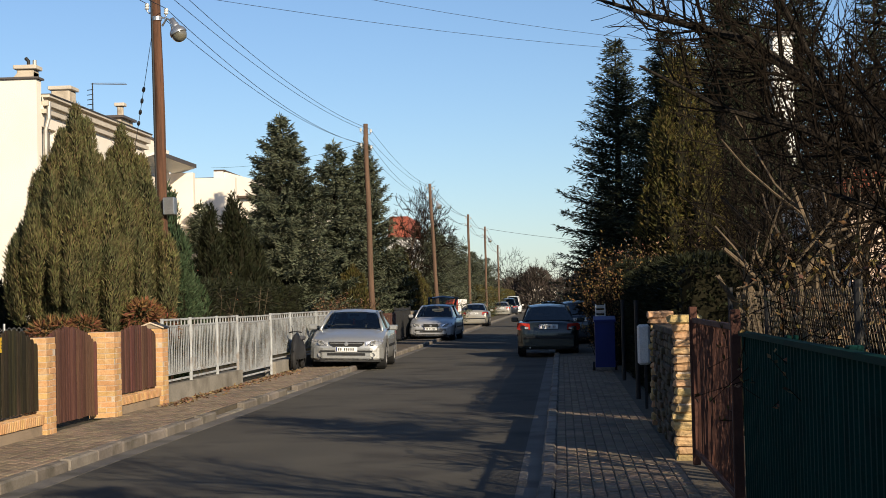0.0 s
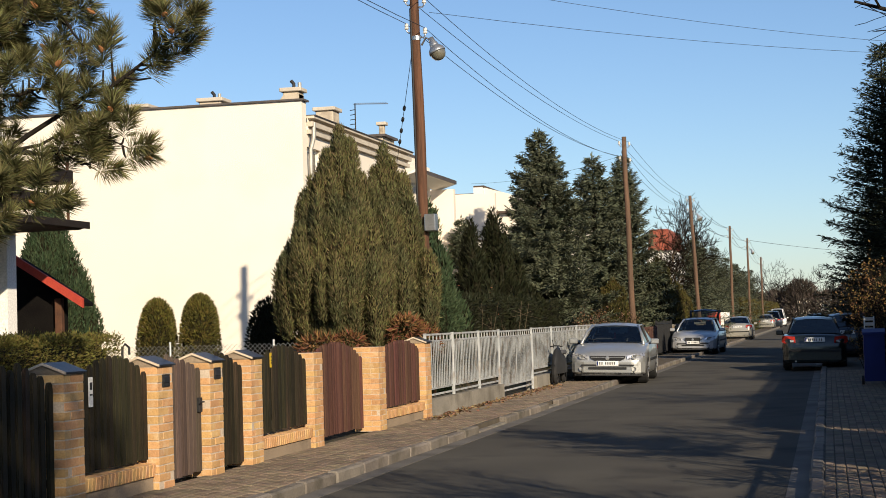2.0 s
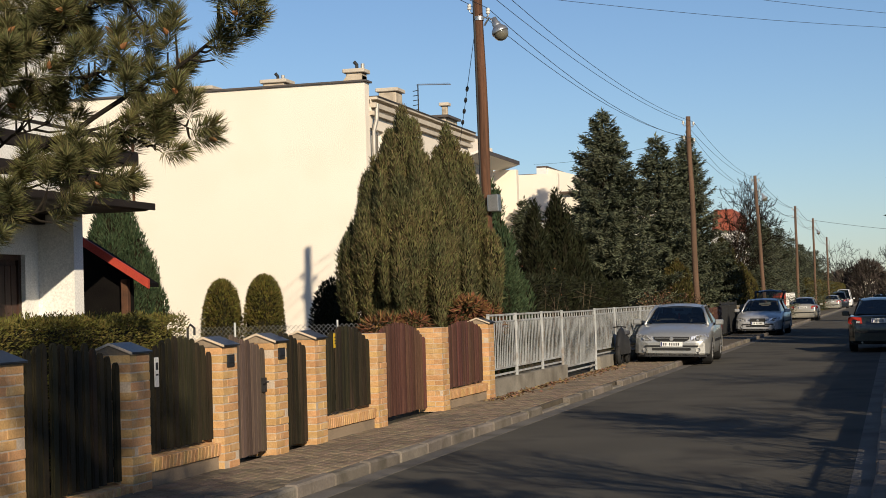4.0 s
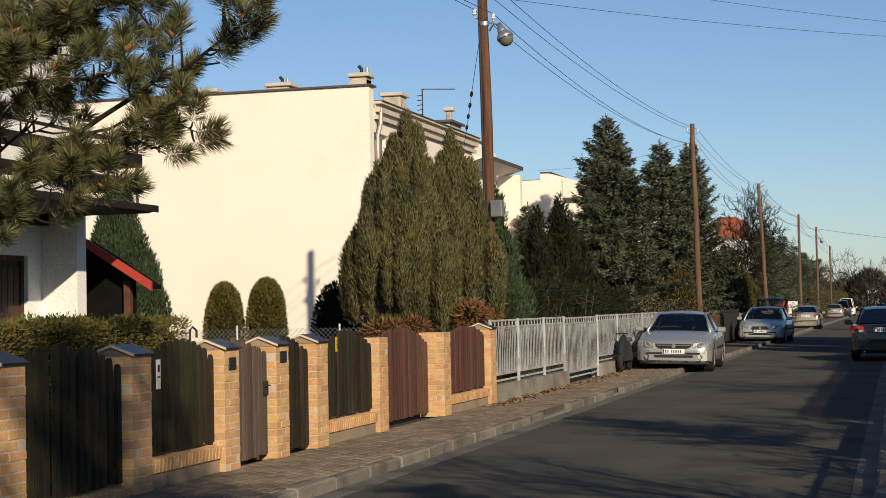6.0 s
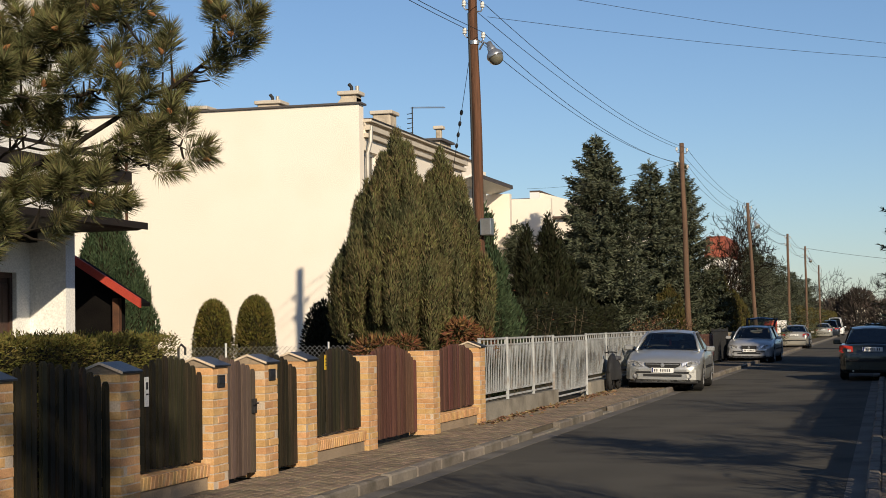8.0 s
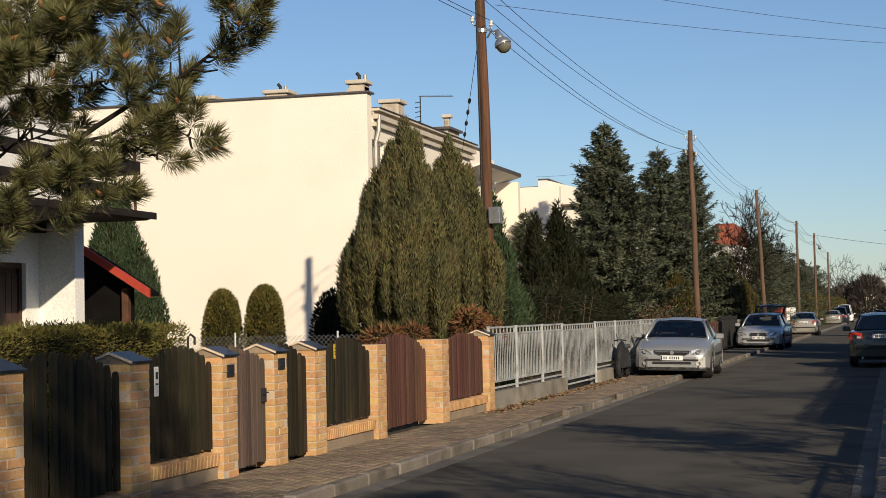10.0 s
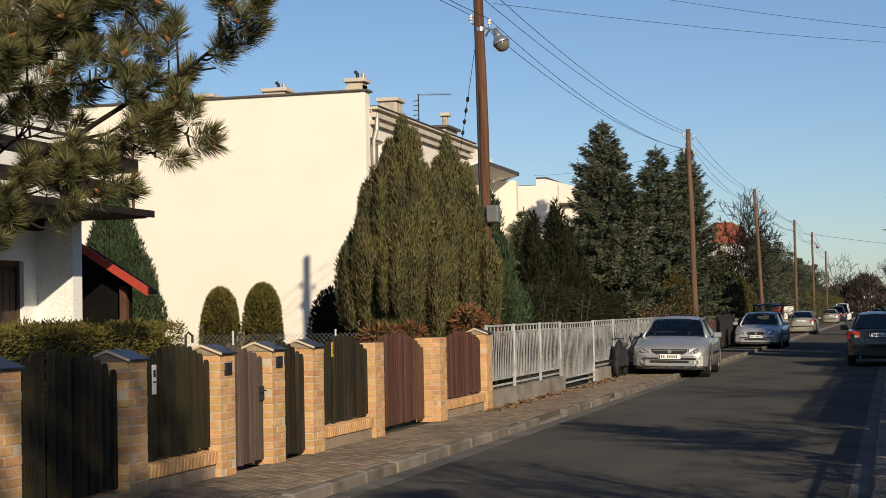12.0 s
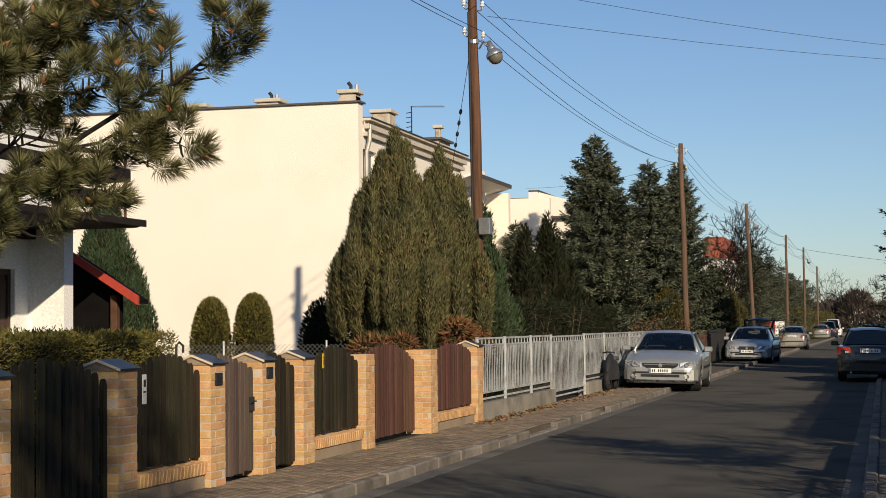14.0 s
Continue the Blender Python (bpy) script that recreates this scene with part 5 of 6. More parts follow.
car("car", pose(0.55, 58.5, 0.1, 0, 0, 180), "dark blue car parked on the pavement in shade", DARK_PAINT, 4.4, 0.86, 1.42, "hatch")
car("car", pose(-0.9, 120, 0, 0, 0, 0), "dark car parked far down the shaded side", DARK_PAINT, 4.4, 0.86, 1.42, "sedan")

# ---- plants ----
def plant(name, m, label, category, group=""):
    return thing(name, m, label, category, group)


def spruce(h, r, dense, mat, bare=0.25, seed=1, fall=0.85):
    """Meshes of a spruce: a tapered trunk with limbs, and whorls of needled twigs."""
    g = np.random.default_rng(seed)
    tr = Shape().tube([(0, 0, 0), (0, 0, h * 0.5), (0, 0, h * 0.985)], [0.02 * h, 0.011 * h, 0.006], 8)
    sets_P, sets_D, sets_L, sets_W, sets_F = [], [], [], [], []
    z = bare
    while z < h * 0.985:
        u = z / h
        reach = r * (1 - u) ** fall * (1.0 if u > 0.12 else 0.75 + 2 * u) + 0.06
        nb = int(g.integers(6, 9)) if u < 0.85 else 5
        for k in range(nb):
            a = g.uniform(0, 2 * math.pi)
            ln_ = reach * g.uniform(0.72, 1.12)
            rise = -0.22 + 0.75 * u + g.normal() * 0.08
            d = np.array([math.cos(a), math.sin(a), 0])
            perp = np.array([-d[1], d[0], 0])
            nst = max(3, int(ln_ / 0.075 * dense))
            s = np.linspace(0.12, 1, nst)
            axis = np.outer(s * ln_, d) + np.outer(rise * s * ln_ + 0.16 * ln_ * s ** 2.5, [0, 0, 1]) + [0, 0, z]
            if ln_ > 0.5:
                tr.tube([(0, 0, z), tuple(axis[nst // 2]), tuple(axis[-1])], [0.018, 0.012, 0.004], 4, False)
            for side in (-1, 1):
                tw = (0.34 * ln_ * (1 - s * 0.75) + 0.07) * g.uniform(0.6, 1.15, nst)
                for j in range(3):
                    f = g.uniform(0, 0.9, nst)[:, None]
                    dirs = perp * side * 0.75 + d * 0.55 + np.array([0, 0, 0.05]) + g.normal(size=(nst, 3)) * 0.22
                    dirs /= np.linalg.norm(dirs, axis=1, keepdims=True)
                    sets_P.append(axis + dirs * tw[:, None] * f)
                    sets_D.append(dirs + g.normal(size=(nst, 3)) * 0.3 - np.array([0, 0, 0.12]))
                    sets_L.append(g.uniform(0.1, 0.24, nst))
                    sets_F.append(np.tile(d * 0.55 + [0, 0, 0.8], (nst, 1)))
                    sets_W.append(g.uniform(0.028, 0.055, nst))
            sets_P.append(axis)
            sets_D.append(np.tile(d, (nst, 1)) + g.normal(size=(nst, 3)) * 0.3 + [0, 0, 0.2])
            sets_L.append(g.uniform(0.12, 0.22, nst))
            sets_F.append(np.tile(d * 0.55 + [0, 0, 0.8], (nst, 1)))
            sets_W.append(np.full(nst, 0.045))
        z += g.uniform(0.13, 0.22) * (0.75 if u > 0.6 else 1)
    top = shards(np.array([[0, 0, h * 0.94 + 0.05 * i] for i in range(10)]), np.tile([[0, 0, 1.0]], (10, 1)) + rng.normal(size=(10, 3)) * 0.25, 0.22, 0.05)
    crown = leaf_mesh("crown", [shards(np.concatenate(sets_P), np.concatenate(sets_D), np.concatenate(sets_L), np.concatenate(sets_W), np.concatenate(sets_F)), top], mat)
    return tr.mesh("trunk", BARK_SHADED), crown


sp_a = spruce(8.2, 2.9, 2.3, BLUE_SPRUCE, seed=3, fall=0.85)
sp_b = spruce(8.0, 2.4, 2.0, BLUE_SPRUCE, seed=8, fall=0.88)
sp_s = spruce(5.7, 2.2, 0.55, DARK_SPRUCE, 3.4, 31, 0.8)
sp_d = spruce(10.5, 2.4, 0.85, DARK_SPRUCE, seed=5)
sp_f = spruce(10.5, 2.4, 0.4, DARK_SPRUCE, seed=6)
sp_g = spruce(8.0, 2.1, 0.5, BLUE_SPRUCE, seed=9)


def put_spruce(pair, x, y, s, turn, label, wide=1.0):
    t = plant("spruce_tree", pose(x, y, 0.05, 0, 0, turn), label, "tree", "spruces in the gardens")
    t.scale = (s * wide, s * wide, s)
    part("trunk", pair[0], None, t)
    part("crown", pair[1], None, t)["kind"] = "stuff"


BL = "grey-blue spruce with drooping tiered branches behind the fence"
put_spruce(sp_a, -9.73, 57.0, 1.0, 0, BL, 1.0)
put_spruce(sp_b, -9.09, 66.0, 1.02, 80, BL, 1.05)
put_spruce(sp_b, -8.34, 70.0, 1.065, 190, BL, 0.95)
put_spruce(sp_b, -10.9, 60.5, 0.72, 250, BL, 1.1)
put_spruce(sp_b, -11.6, 52.5, 0.62, 30, "dark young spruce in the shade of taller trees", 1.1)
put_spruce(sp_a, -11.0, 64.0, 0.8, 200, BL, 1.15)
for y, k in ((104, 0.72), (117, 0.78), (131, 0.75), (143, 0.72), (158, 0.7), (172, 0.75)):
    put_spruce(sp_g, -7.7, y, k, y * 3, "grey-green spruce further down the street", 1.5)
put_spruce(sp_g, -7.1, 92.0, 0.72, 10, "grey-green spruce further down the street", 1.4)
put_spruce(sp_g, -7.4, 99.0, 0.7, 60, "grey-green spruce further down the street", 1.3)
put_spruce(sp_g, -8.0, 110.0, 0.75, 100, "grey-green spruce further down the street", 1.5)
put_spruce(sp_g, -8.2, 124.0, 0.75, 150, "grey-green spruce further down the street", 1.5)
put_spruce(sp_g, -8.0, 150.0, 0.75, 190, "dark spruce far down the street", 1.4)
DK = "tall dark green spruce on the shaded side of the street"
put_spruce(sp_d, 2.17, 60.0, 1.05, 0, DK, 1.15)
put_spruce(sp_d, 5.5, 54.5, 1.1, 40, DK, 1.35)
put_spruce(sp_d, 3.8, 57.2, 1.03, 300, DK, 1.2)
put_spruce(sp_d, 7.4, 52.0, 1.12, 95, DK, 1.35)
put_spruce(sp_f, 9.6, 50.0, 1.05, 160, DK, 1.3)
# Unseen trees, added for the streaks of shade they cast on the road.
put_spruce(sp_s, 3.4, 12.5, 1.0, 0, DK)
put_spruce(sp_s, 3.3, 3.7, 0.98, 130, DK)
# Unseen tree behind the viewpoint, added to shade the board gate.
put_spruce(sp_f, 5.5, -4.1, 1.02, 250, DK, 1.5)
put_spruce(sp_d, 1.9, 68.0, 0.62, 120, DK, 1.5)
put_spruce(sp_f, 3.9, 62.0, 1.0, 60, DK, 1.0)
put_spruce(sp_d, 6.4, 58.0, 1.2, 200, DK, 1.3)
put_spruce(sp_f, 3.2, 90.0, 0.7, 260, DK, 1.2)


def spires(cx, cy, w, d, h, n, z0=0.4, seed=2, fall=0.58, fat=1.0):
    """Lobes of a flame-shaped conifer: many narrow upright spires round a core."""
    g = np.random.default_rng(seed)
    out = [((cx, cy, z0 + (h - z0) * 0.33), (w * 0.35, d * 0.35, (h - z0) * 0.36)), ((cx, cy, z0 + (h - z0) * 0.6), (w * 0.16, d * 0.16, (h - z0) * 0.34))]
    for dx, dz in ((0.0, 0.0), (0.16, 0.22), (-0.2, 0.4)):
        out.append(((cx + dx * w * 0.5, cy, h - 0.75 - dz), (0.075 * w * fat + 0.03, 0.075 * w * fat + 0.03, 0.75)))
    for i in range(n):
        a, q = g.uniform(0, 2 * math.pi), math.sqrt(g.uniform(0.05, 1))
        top = z0 + (h - z0) * (1 - fall * q ** 1.7) * g.uniform(0.82, 1.0)
        hh = top * g.uniform(0.35, 0.6)
        out.append(((cx + math.cos(a) * q * w * 0.43, cy + math.sin(a) * q * d * 0.43, top - hh / 2), (g.uniform(0.11, 0.31) * fat, g.uniform(0.11, 0.31) * fat, hh / 2)))
        if q > 0.6:
            out.append(((cx + math.cos(a) * q * w * 0.27, cy + math.sin(a) * q * d * 0.27, z0 + g.uniform(0.3, 0.8)), (0.25, 0.25, g.uniform(0.4, 0.7))))
    return out


def conifer(name, m, lobes, mat, density, ln_, wd, label, category="shrub", up=0.9, out=0.5, k=0.78, group="", jitter=0.3, rough=0.1):
    t = plant(name, m, label, category, group)
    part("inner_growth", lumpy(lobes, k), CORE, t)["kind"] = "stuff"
    part("foliage", leaf_mesh("foliage", [dense_crown(lobes, density, ln_, wd, up, out, jitter, rough)], mat), None, t)["kind"] = "stuff"
    return t


jl = spires(0, 0, 2.25, 2.1, 4.9, 92, fall=0.46, fat=0.8)
j = conifer("juniper", pose(-7.9, 26.4, 0.05), jl, JUNIPER, 2400, 0.095, 0.015, "large flame-shaped olive-green juniper over the fence", "shrub", 1.0, 0.4, 0.82)
dead = [((-0.1, -0.95, 1.18), (0.42, 0.25, 0.2)), ((0.35, -0.9, 1.22), (0.25, 0.25, 0.2)), ((1.15, -0.3, 1.4), (0.28, 0.3, 0.25)), ((1.3, 0.3, 1.25), (0.25, 0.3, 0.25))]
part("dead_foliage", leaf_mesh("dead_foliage", [dense_crown(dead, 700, 0.13, 0.025, -0.2, 0.7)], JUNIPER_BROWN), None, j, "brown dead lower twigs")["kind"] = "stuff"
conifer("juniper", pose(-7.28, 26.9, 0.05), spires(0, 0, 1.75, 1.6, 4.6, 60, seed=5, fall=0.42, fat=0.8), JUNIPER, 2400, 0.095, 0.015, "flame-shaped juniper growing against a larger one", "shrub", 1.0, 0.4, 0.82)
conifer("juniper", pose(-7.1, 28.6, 0.05), spires(0, 0, 1.3, 2.4, 3.1, 40, seed=7), JUNIPER_GREEN, 1500, 0.1, 0.017, "deep green spreading juniper beside the pole", "shrub", 0.6, 0.5)
conifer("juniper", pose(-8.4, 34.6, 0.05), spires(0, 0, 1.5, 1.5, 4.2, 18, seed=9), JUNIPER_GREEN, 420, 0.17, 0.035, "narrow green juniper in front of the terrace", "shrub", 1.0, 0.4)
conifer("juniper", pose(-13.7, 27.2, -0.1), spires(0, 0, 2.0, 1.6, 4.3, 44, seed=11, fat=0.85), JUNIPER_GREEN, 1300, 0.1, 0.018, "tall conical green conifer in front of the gable", "shrub", 0.9, 0.45)
for x, y, h, w in ((-12.92, 30.3, 2.15, 0.385), (-12.02, 30.3, 2.22, 0.385)):
    lob = [((0, 0, h * 0.48), (w, w, h * 0.52)), ((0, 0, h * 0.3), (w * 0.95, w * 0.95, h * 0.34)), ((0.02, 0, h * 0.72), (w * 0.85, w * 0.85, h * 0.28))]
    conifer("columnar_thuja", pose(x, y, 0.05), lob, THUJA, 1500, 0.08, 0.022, "clipped olive-green column thuja on the lawn", up=0.5, out=0.8, k=0.9, group="clipped thujas", rough=0.05)
conifer("yew", pose(3.6, 47.5, 0.05), spires(0, 0, 3.0, 3.0, 8.9, 44, seed=15), OLIVE, 240, 0.17, 0.04, "broad dark olive evergreen behind the hedge", "tree", 0.6, 0.6)
conifer("yew", pose(5.6, 48.5, 0.05), spires(0, 0, 3.4, 3.0, 9.4, 40, seed=16), DARK_SPRUCE, 240, 0.17, 0.04, "tall dark evergreen tree behind a clipped hedge", "tree", 0.6, 0.6)
conifer("yew", pose(3.2, 24.5, 0.05), spires(0, 0, 1.8, 2.2, 2.6, 24, seed=17), THUJA_SHADED, 300, 0.15, 0.035, "dark evergreen shrub behind the stone wall", "shrub", 0.6, 0.6)
conifer("thuja", pose(-10.65, 30.5, 0.05), [((0, 0, 1.0), (0.45, 0.45, 1.1)), ((0.1, 0.1, 0.8), (0.5, 0.5, 0.8))], THUJA_SHADED, 900, 0.1, 0.025, "dark round thuja in the shade of a juniper", up=0.5, out=0.8, k=0.9)
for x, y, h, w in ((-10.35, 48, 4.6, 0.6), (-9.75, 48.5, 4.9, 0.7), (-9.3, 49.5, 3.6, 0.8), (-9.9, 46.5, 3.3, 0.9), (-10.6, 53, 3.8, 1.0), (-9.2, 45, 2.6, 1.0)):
    conifer("thuja", pose(x, y, 0.05), spires(0, 0, w * 2, w * 2, h, 12, seed=int(h * 10)), THUJA_SHADED, 260, 0.2, 0.045, "dark narrow thuja behind the fence", group="dark thujas")
for x, y, h, w in ((-8.1, 63.5, 3.0, 1.1), (-7.3, 73, 4.1, 1.5), (-7.8, 79, 4.2, 1.3), (-7.6, 88, 3.0, 1.1)):
    conifer("thuja", pose(x, y, 0.05), spires(0, 0, w * 2, w * 2, h, 14, seed=int(y)), OLIVE, 260, 0.18, 0.04, "olive-gold thuja beside the street", group="golden thujas")


def hedge(name, x0, x1, y0, y1, h, mat, density, ln_, wd, label, wob=0.08, group=""):
    cx, cy = (x0 + x1) / 2, (y0 + y1) / 2
    t = plant(name, pose(cx, cy, 0.05), label, "hedge", group)
    sx, sy = (x1 - x0) / 2, (y1 - y0) / 2
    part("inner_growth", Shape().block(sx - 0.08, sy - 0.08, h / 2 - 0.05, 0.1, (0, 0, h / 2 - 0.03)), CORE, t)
    P, N = [], []
    for ax, size in ((0, sy * h * 2), (1, sx * h * 2), (2, sx * sy * 4)):
        for s in ((-1, 1) if ax < 2 else (1,)):
            n = int(size * density)
            q = rng.uniform(-1, 1, (n, 3)) * [sx, sy, h / 2]
            q[:, ax] = s * (sx, sy, h / 2)[ax]
            nn = np.zeros((n, 3))
            nn[:, ax] = s
            P.append(q)
            N.append(nn)
    P, N = np.concatenate(P), np.concatenate(N)
    wobble = np.array([noise.noise(Vector((a, b, c)) * 2.2) for a, b, c in P])[:, None]
    P = P + N * (wobble * wob - 0.03 + rng.normal(size=(len(P), 1)) * 0.025) + [0, 0, h / 2]
    D = N * 0.8 + [0, 0, 0.35] + rng.normal(size=P.shape) * 0.45
    part("foliage", leaf_mesh("foliage", [shards(P, D, ln_ * rng.uniform(0.6, 1.3, len(P)), wd * rng.uniform(0.7, 1.3, len(P)))], mat), None, t)["kind"] = "stuff"


hedge("clipped_hedge", -8.2, -7.2, 9.2, 15.95, 1.5, HEDGE, 3000, 0.042, 0.013, "clipped evergreen hedge behind the board fence")
# Out-of-view hedge, added only to block sun from the near pavement.
hedge("dark_hedge", 4.0, 5.2, -4.0, 7.5, 2.0, THUJA_SHADED, 150, 0.16, 0.045, "unseen evergreen hedge added to shade the near pavement and green fence")
hedge("dark_hedge", 1.38, 2.6, 19.9, 36.0, 2.0, THUJA_SHADED, 500, 0.1, 0.03, "tall dark clipped hedge in shade")
hedge("dark_hedge", 1.4, 2.8, 36.6, 52.0, 2.3, THUJA_SHADED, 180, 0.15, 0.035, "tall dark clipped hedge in shade")
hedge("dark_hedge", 1.5, 3.0, 60, 110, 2.2, DARK_SPRUCE, 120, 0.2, 0.06, "dark hedge far along the shaded side")
fw = plant("far_woods", pose(-4, 262, -0.1), "distant brown winter woods closing the view", "woods")
fl = [((float(x), float(rng.uniform(-6, 6)), 2.2), (3.0, 2.5, float(rng.uniform(2.2, 4.6)))) for x in range(-60, 62, 4)]
part("foliage", leaf_mesh("foliage", [dense_crown(fl, 30, 0.9, 0.14, 0.8, 0.6)], FARWOOD), None, fw)["kind"] = "stuff"
hedge("far_hedge", -8.5, -6.7, 130, 230, 2.6, OLIVE, 60, 0.3, 0.08, "brownish hedge far along the street")


def bare_tree(h, seed, spread=0.6, stems=3, levels=5, r0=0.09, twig=0.0035, bend=0.35, start=0.0, kids=(3, 5), keep=None, paths=()):
    """A leafless tree as one branching mesh of tapered limbs."""
    g = np.random.default_rng(seed)
    limbs, twigs = Shape(), Shape()

    def grow(p, d, ln_, r, lev):
        n = 4 if lev < 2 else 3
        pts, dd = [p], d
        for i in range(n):
            dd = (dd + Vector(g.normal(size=3)) * bend * 0.28 + Vector((0, 0, 0.05))).normalized()
            pts.append(pts[-1] + dd * ln_ / n)
        if keep and lev > 0 and not all(keep(q) for q in pts):
            return
        r1 = max(r * 0.55, twig)
        rad = [r + (r1 - r) * i / n for i in range(n + 1)]
        (limbs if lev < 3 else twigs).tube(pts, rad, 7 if lev < 2 else (4 if lev < 4 else 3), False)
        if lev >= levels:
            return
        for k in range(int(g.integers(*kids)) + (1 if lev == 1 else 0)):
            u = g.uniform(0.3, 1.0)
            i = min(n - 1, int(u * n))
            q = pts[i].lerp(pts[i + 1], u * n - i)
            side = Vector(g.normal(size=3))
            side = (side - dd * side.dot(dd)).normalized()
            nd = (dd * g.uniform(0.5, 1.0) + side * g.uniform(0.45, 0.95) * (0.7 + spread) + Vector((0, 0, 0.12))).normalized()
            grow(q, nd, ln_ * g.uniform(0.5, 0.78), max(rad[i] * 0.62, twig), lev + 1)

    for path, r_a, r_b in paths:
        path = [Vector(q) for q in path]
        n = len(path)
        limbs.tube(path, [r_a + (r_b - r_a) * i / (n - 1) for i in range(n)], 8, False)
        for k in range(11 * (n - 1)):
            u = g.uniform(0.25, n - 1)
            i = min(n - 2, int(u))
            along = (path[i + 1] - path[i]).normalized()
            side = Vector(g.normal(size=3))
            side = (side - along * side.dot(along)).normalized()
            grow(path[i].lerp(path[i + 1], u - i), (along * 0.6 + side * 0.8 + Vector((0, 0, 0.15))).normalized(), g.uniform(0.3, 0.75), 0.008, 3)
    for s in range(stems):
        a = 2 * math.pi * s / stems + g.uniform(-0.4, 0.4)
        d = Vector((math.cos(a) * spread * 0.6, math.sin(a) * spread * 0.6, 1)).normalized()
        grow(Vector((0, 0, start)), d, h * 0.42 * g.uniform(0.85, 1.1), r0, 0)
    return limbs, twigs


def put_bare(m, label, limbs, twigs, mat=BARK_SHADED, tw=TWIG_SHADED, group="bare trees"):
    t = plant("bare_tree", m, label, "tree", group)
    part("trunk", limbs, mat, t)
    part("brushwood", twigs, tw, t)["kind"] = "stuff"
    return t


put_bare(pose(1.95, 12.8, 0.05), "multi-stemmed leafless garden tree with pale bark", *bare_tree(5.0, 4, 0.5, 4, 5, 0.06, 0.004, kids=(2, 4), keep=lambda q: q.x > -0.75), BARK_PALE)
ARMS = [([(0, 0, 0), (-0.05, 0, 1.1), (-0.5, 0.1, 2.15), (-0.85, 0.1, 2.6), (-1.3, 0.1, 2.93), (-1.8, 0.1, 3.08), (-2.15, 0.1, 3.2)], 0.065, 0.007),
        ([(-0.5, 0.1, 2.15), (-1.0, 0.0, 2.42), (-1.45, 0.0, 2.55), (-1.9, 0.0, 2.8)], 0.032, 0.006),
        ([(-0.05, 0, 1.1), (-0.3, 0.2, 2.4), (-0.5, 0.2, 3.2), (-0.6, 0.2, 4.1)], 0.042, 0.008),
        ([(-0.85, 0.1, 2.6), (-1.1, 0.1, 3.1), (-1.3, 0.1, 3.7)], 0.022, 0.006),
        ([(-0.4, 0.1, 1.9), (-0.85, -0.1, 2.05), (-1.1, -0.1, 2.15)], 0.02, 0.006)]
put_bare(pose(2.35, 8.9, 0.05), "old leafless tree reaching long dark boughs over the fence", *bare_tree(3.0, 23, 0.5, 0, 5, 0.05, 0.0022, 0.5, kids=(3, 5), keep=lambda q: q.x > -0.95 - max(0.0, q.z - 2.0) * 1.15, paths=ARMS), BARK_SHADED)
put_bare(pose(2.75, 7.6, 0.05), "gnarled leafless tree with a wide dark crown", *bare_tree(4.9, 21, 0.95, 3, 5, 0.11, 0.0034, 0.5, kids=(3, 4), keep=lambda q: q.x > -1.25 - max(0.0, q.z - 2.2) * 1.2 and -2.6 < q.x < 1.4 and abs(q.y) < 2.4), BARK_SHADED)
put_bare(pose(3.2, 17.5, 0.05), "leafless tree behind the stone wall", *bare_tree(5.2, 17, 0.6, 3, 5, 0.08, 0.005, kids=(3, 5), keep=lambda q: q.x > -1.6), BARK_SHADED)
put_bare(pose(3.6, 26.0, 0.05), "leafless tree with reddish twigs behind the hedge", *bare_tree(5.8, 19, 0.6, 3, 5, 0.08, 0.005, kids=(3, 5), keep=lambda q: q.x > -2.0), BARK_SHADED)
put_bare(pose(-8.6, 93.0, 0.05), "leafless street tree with an upright crown", *bare_tree(9.5, 33, 0.3, 4, 5, 0.11, 0.011, kids=(3, 5)), BARK_PALE)
for i, (x, y, h) in enumerate(((-12, 215, 10), (-4, 245, 11), (3, 230, 9), (9, 260, 11), (-20, 250, 11), (-9, 280, 12), (1, 290, 12), (14, 220, 10))):
    put_bare(pose(x, y, 0, 0, 0, i * 50), "distant leafless tree closing the street", *bare_tree(h, 40 + i, 0.5, 2, 4, 0.16, 0.02))


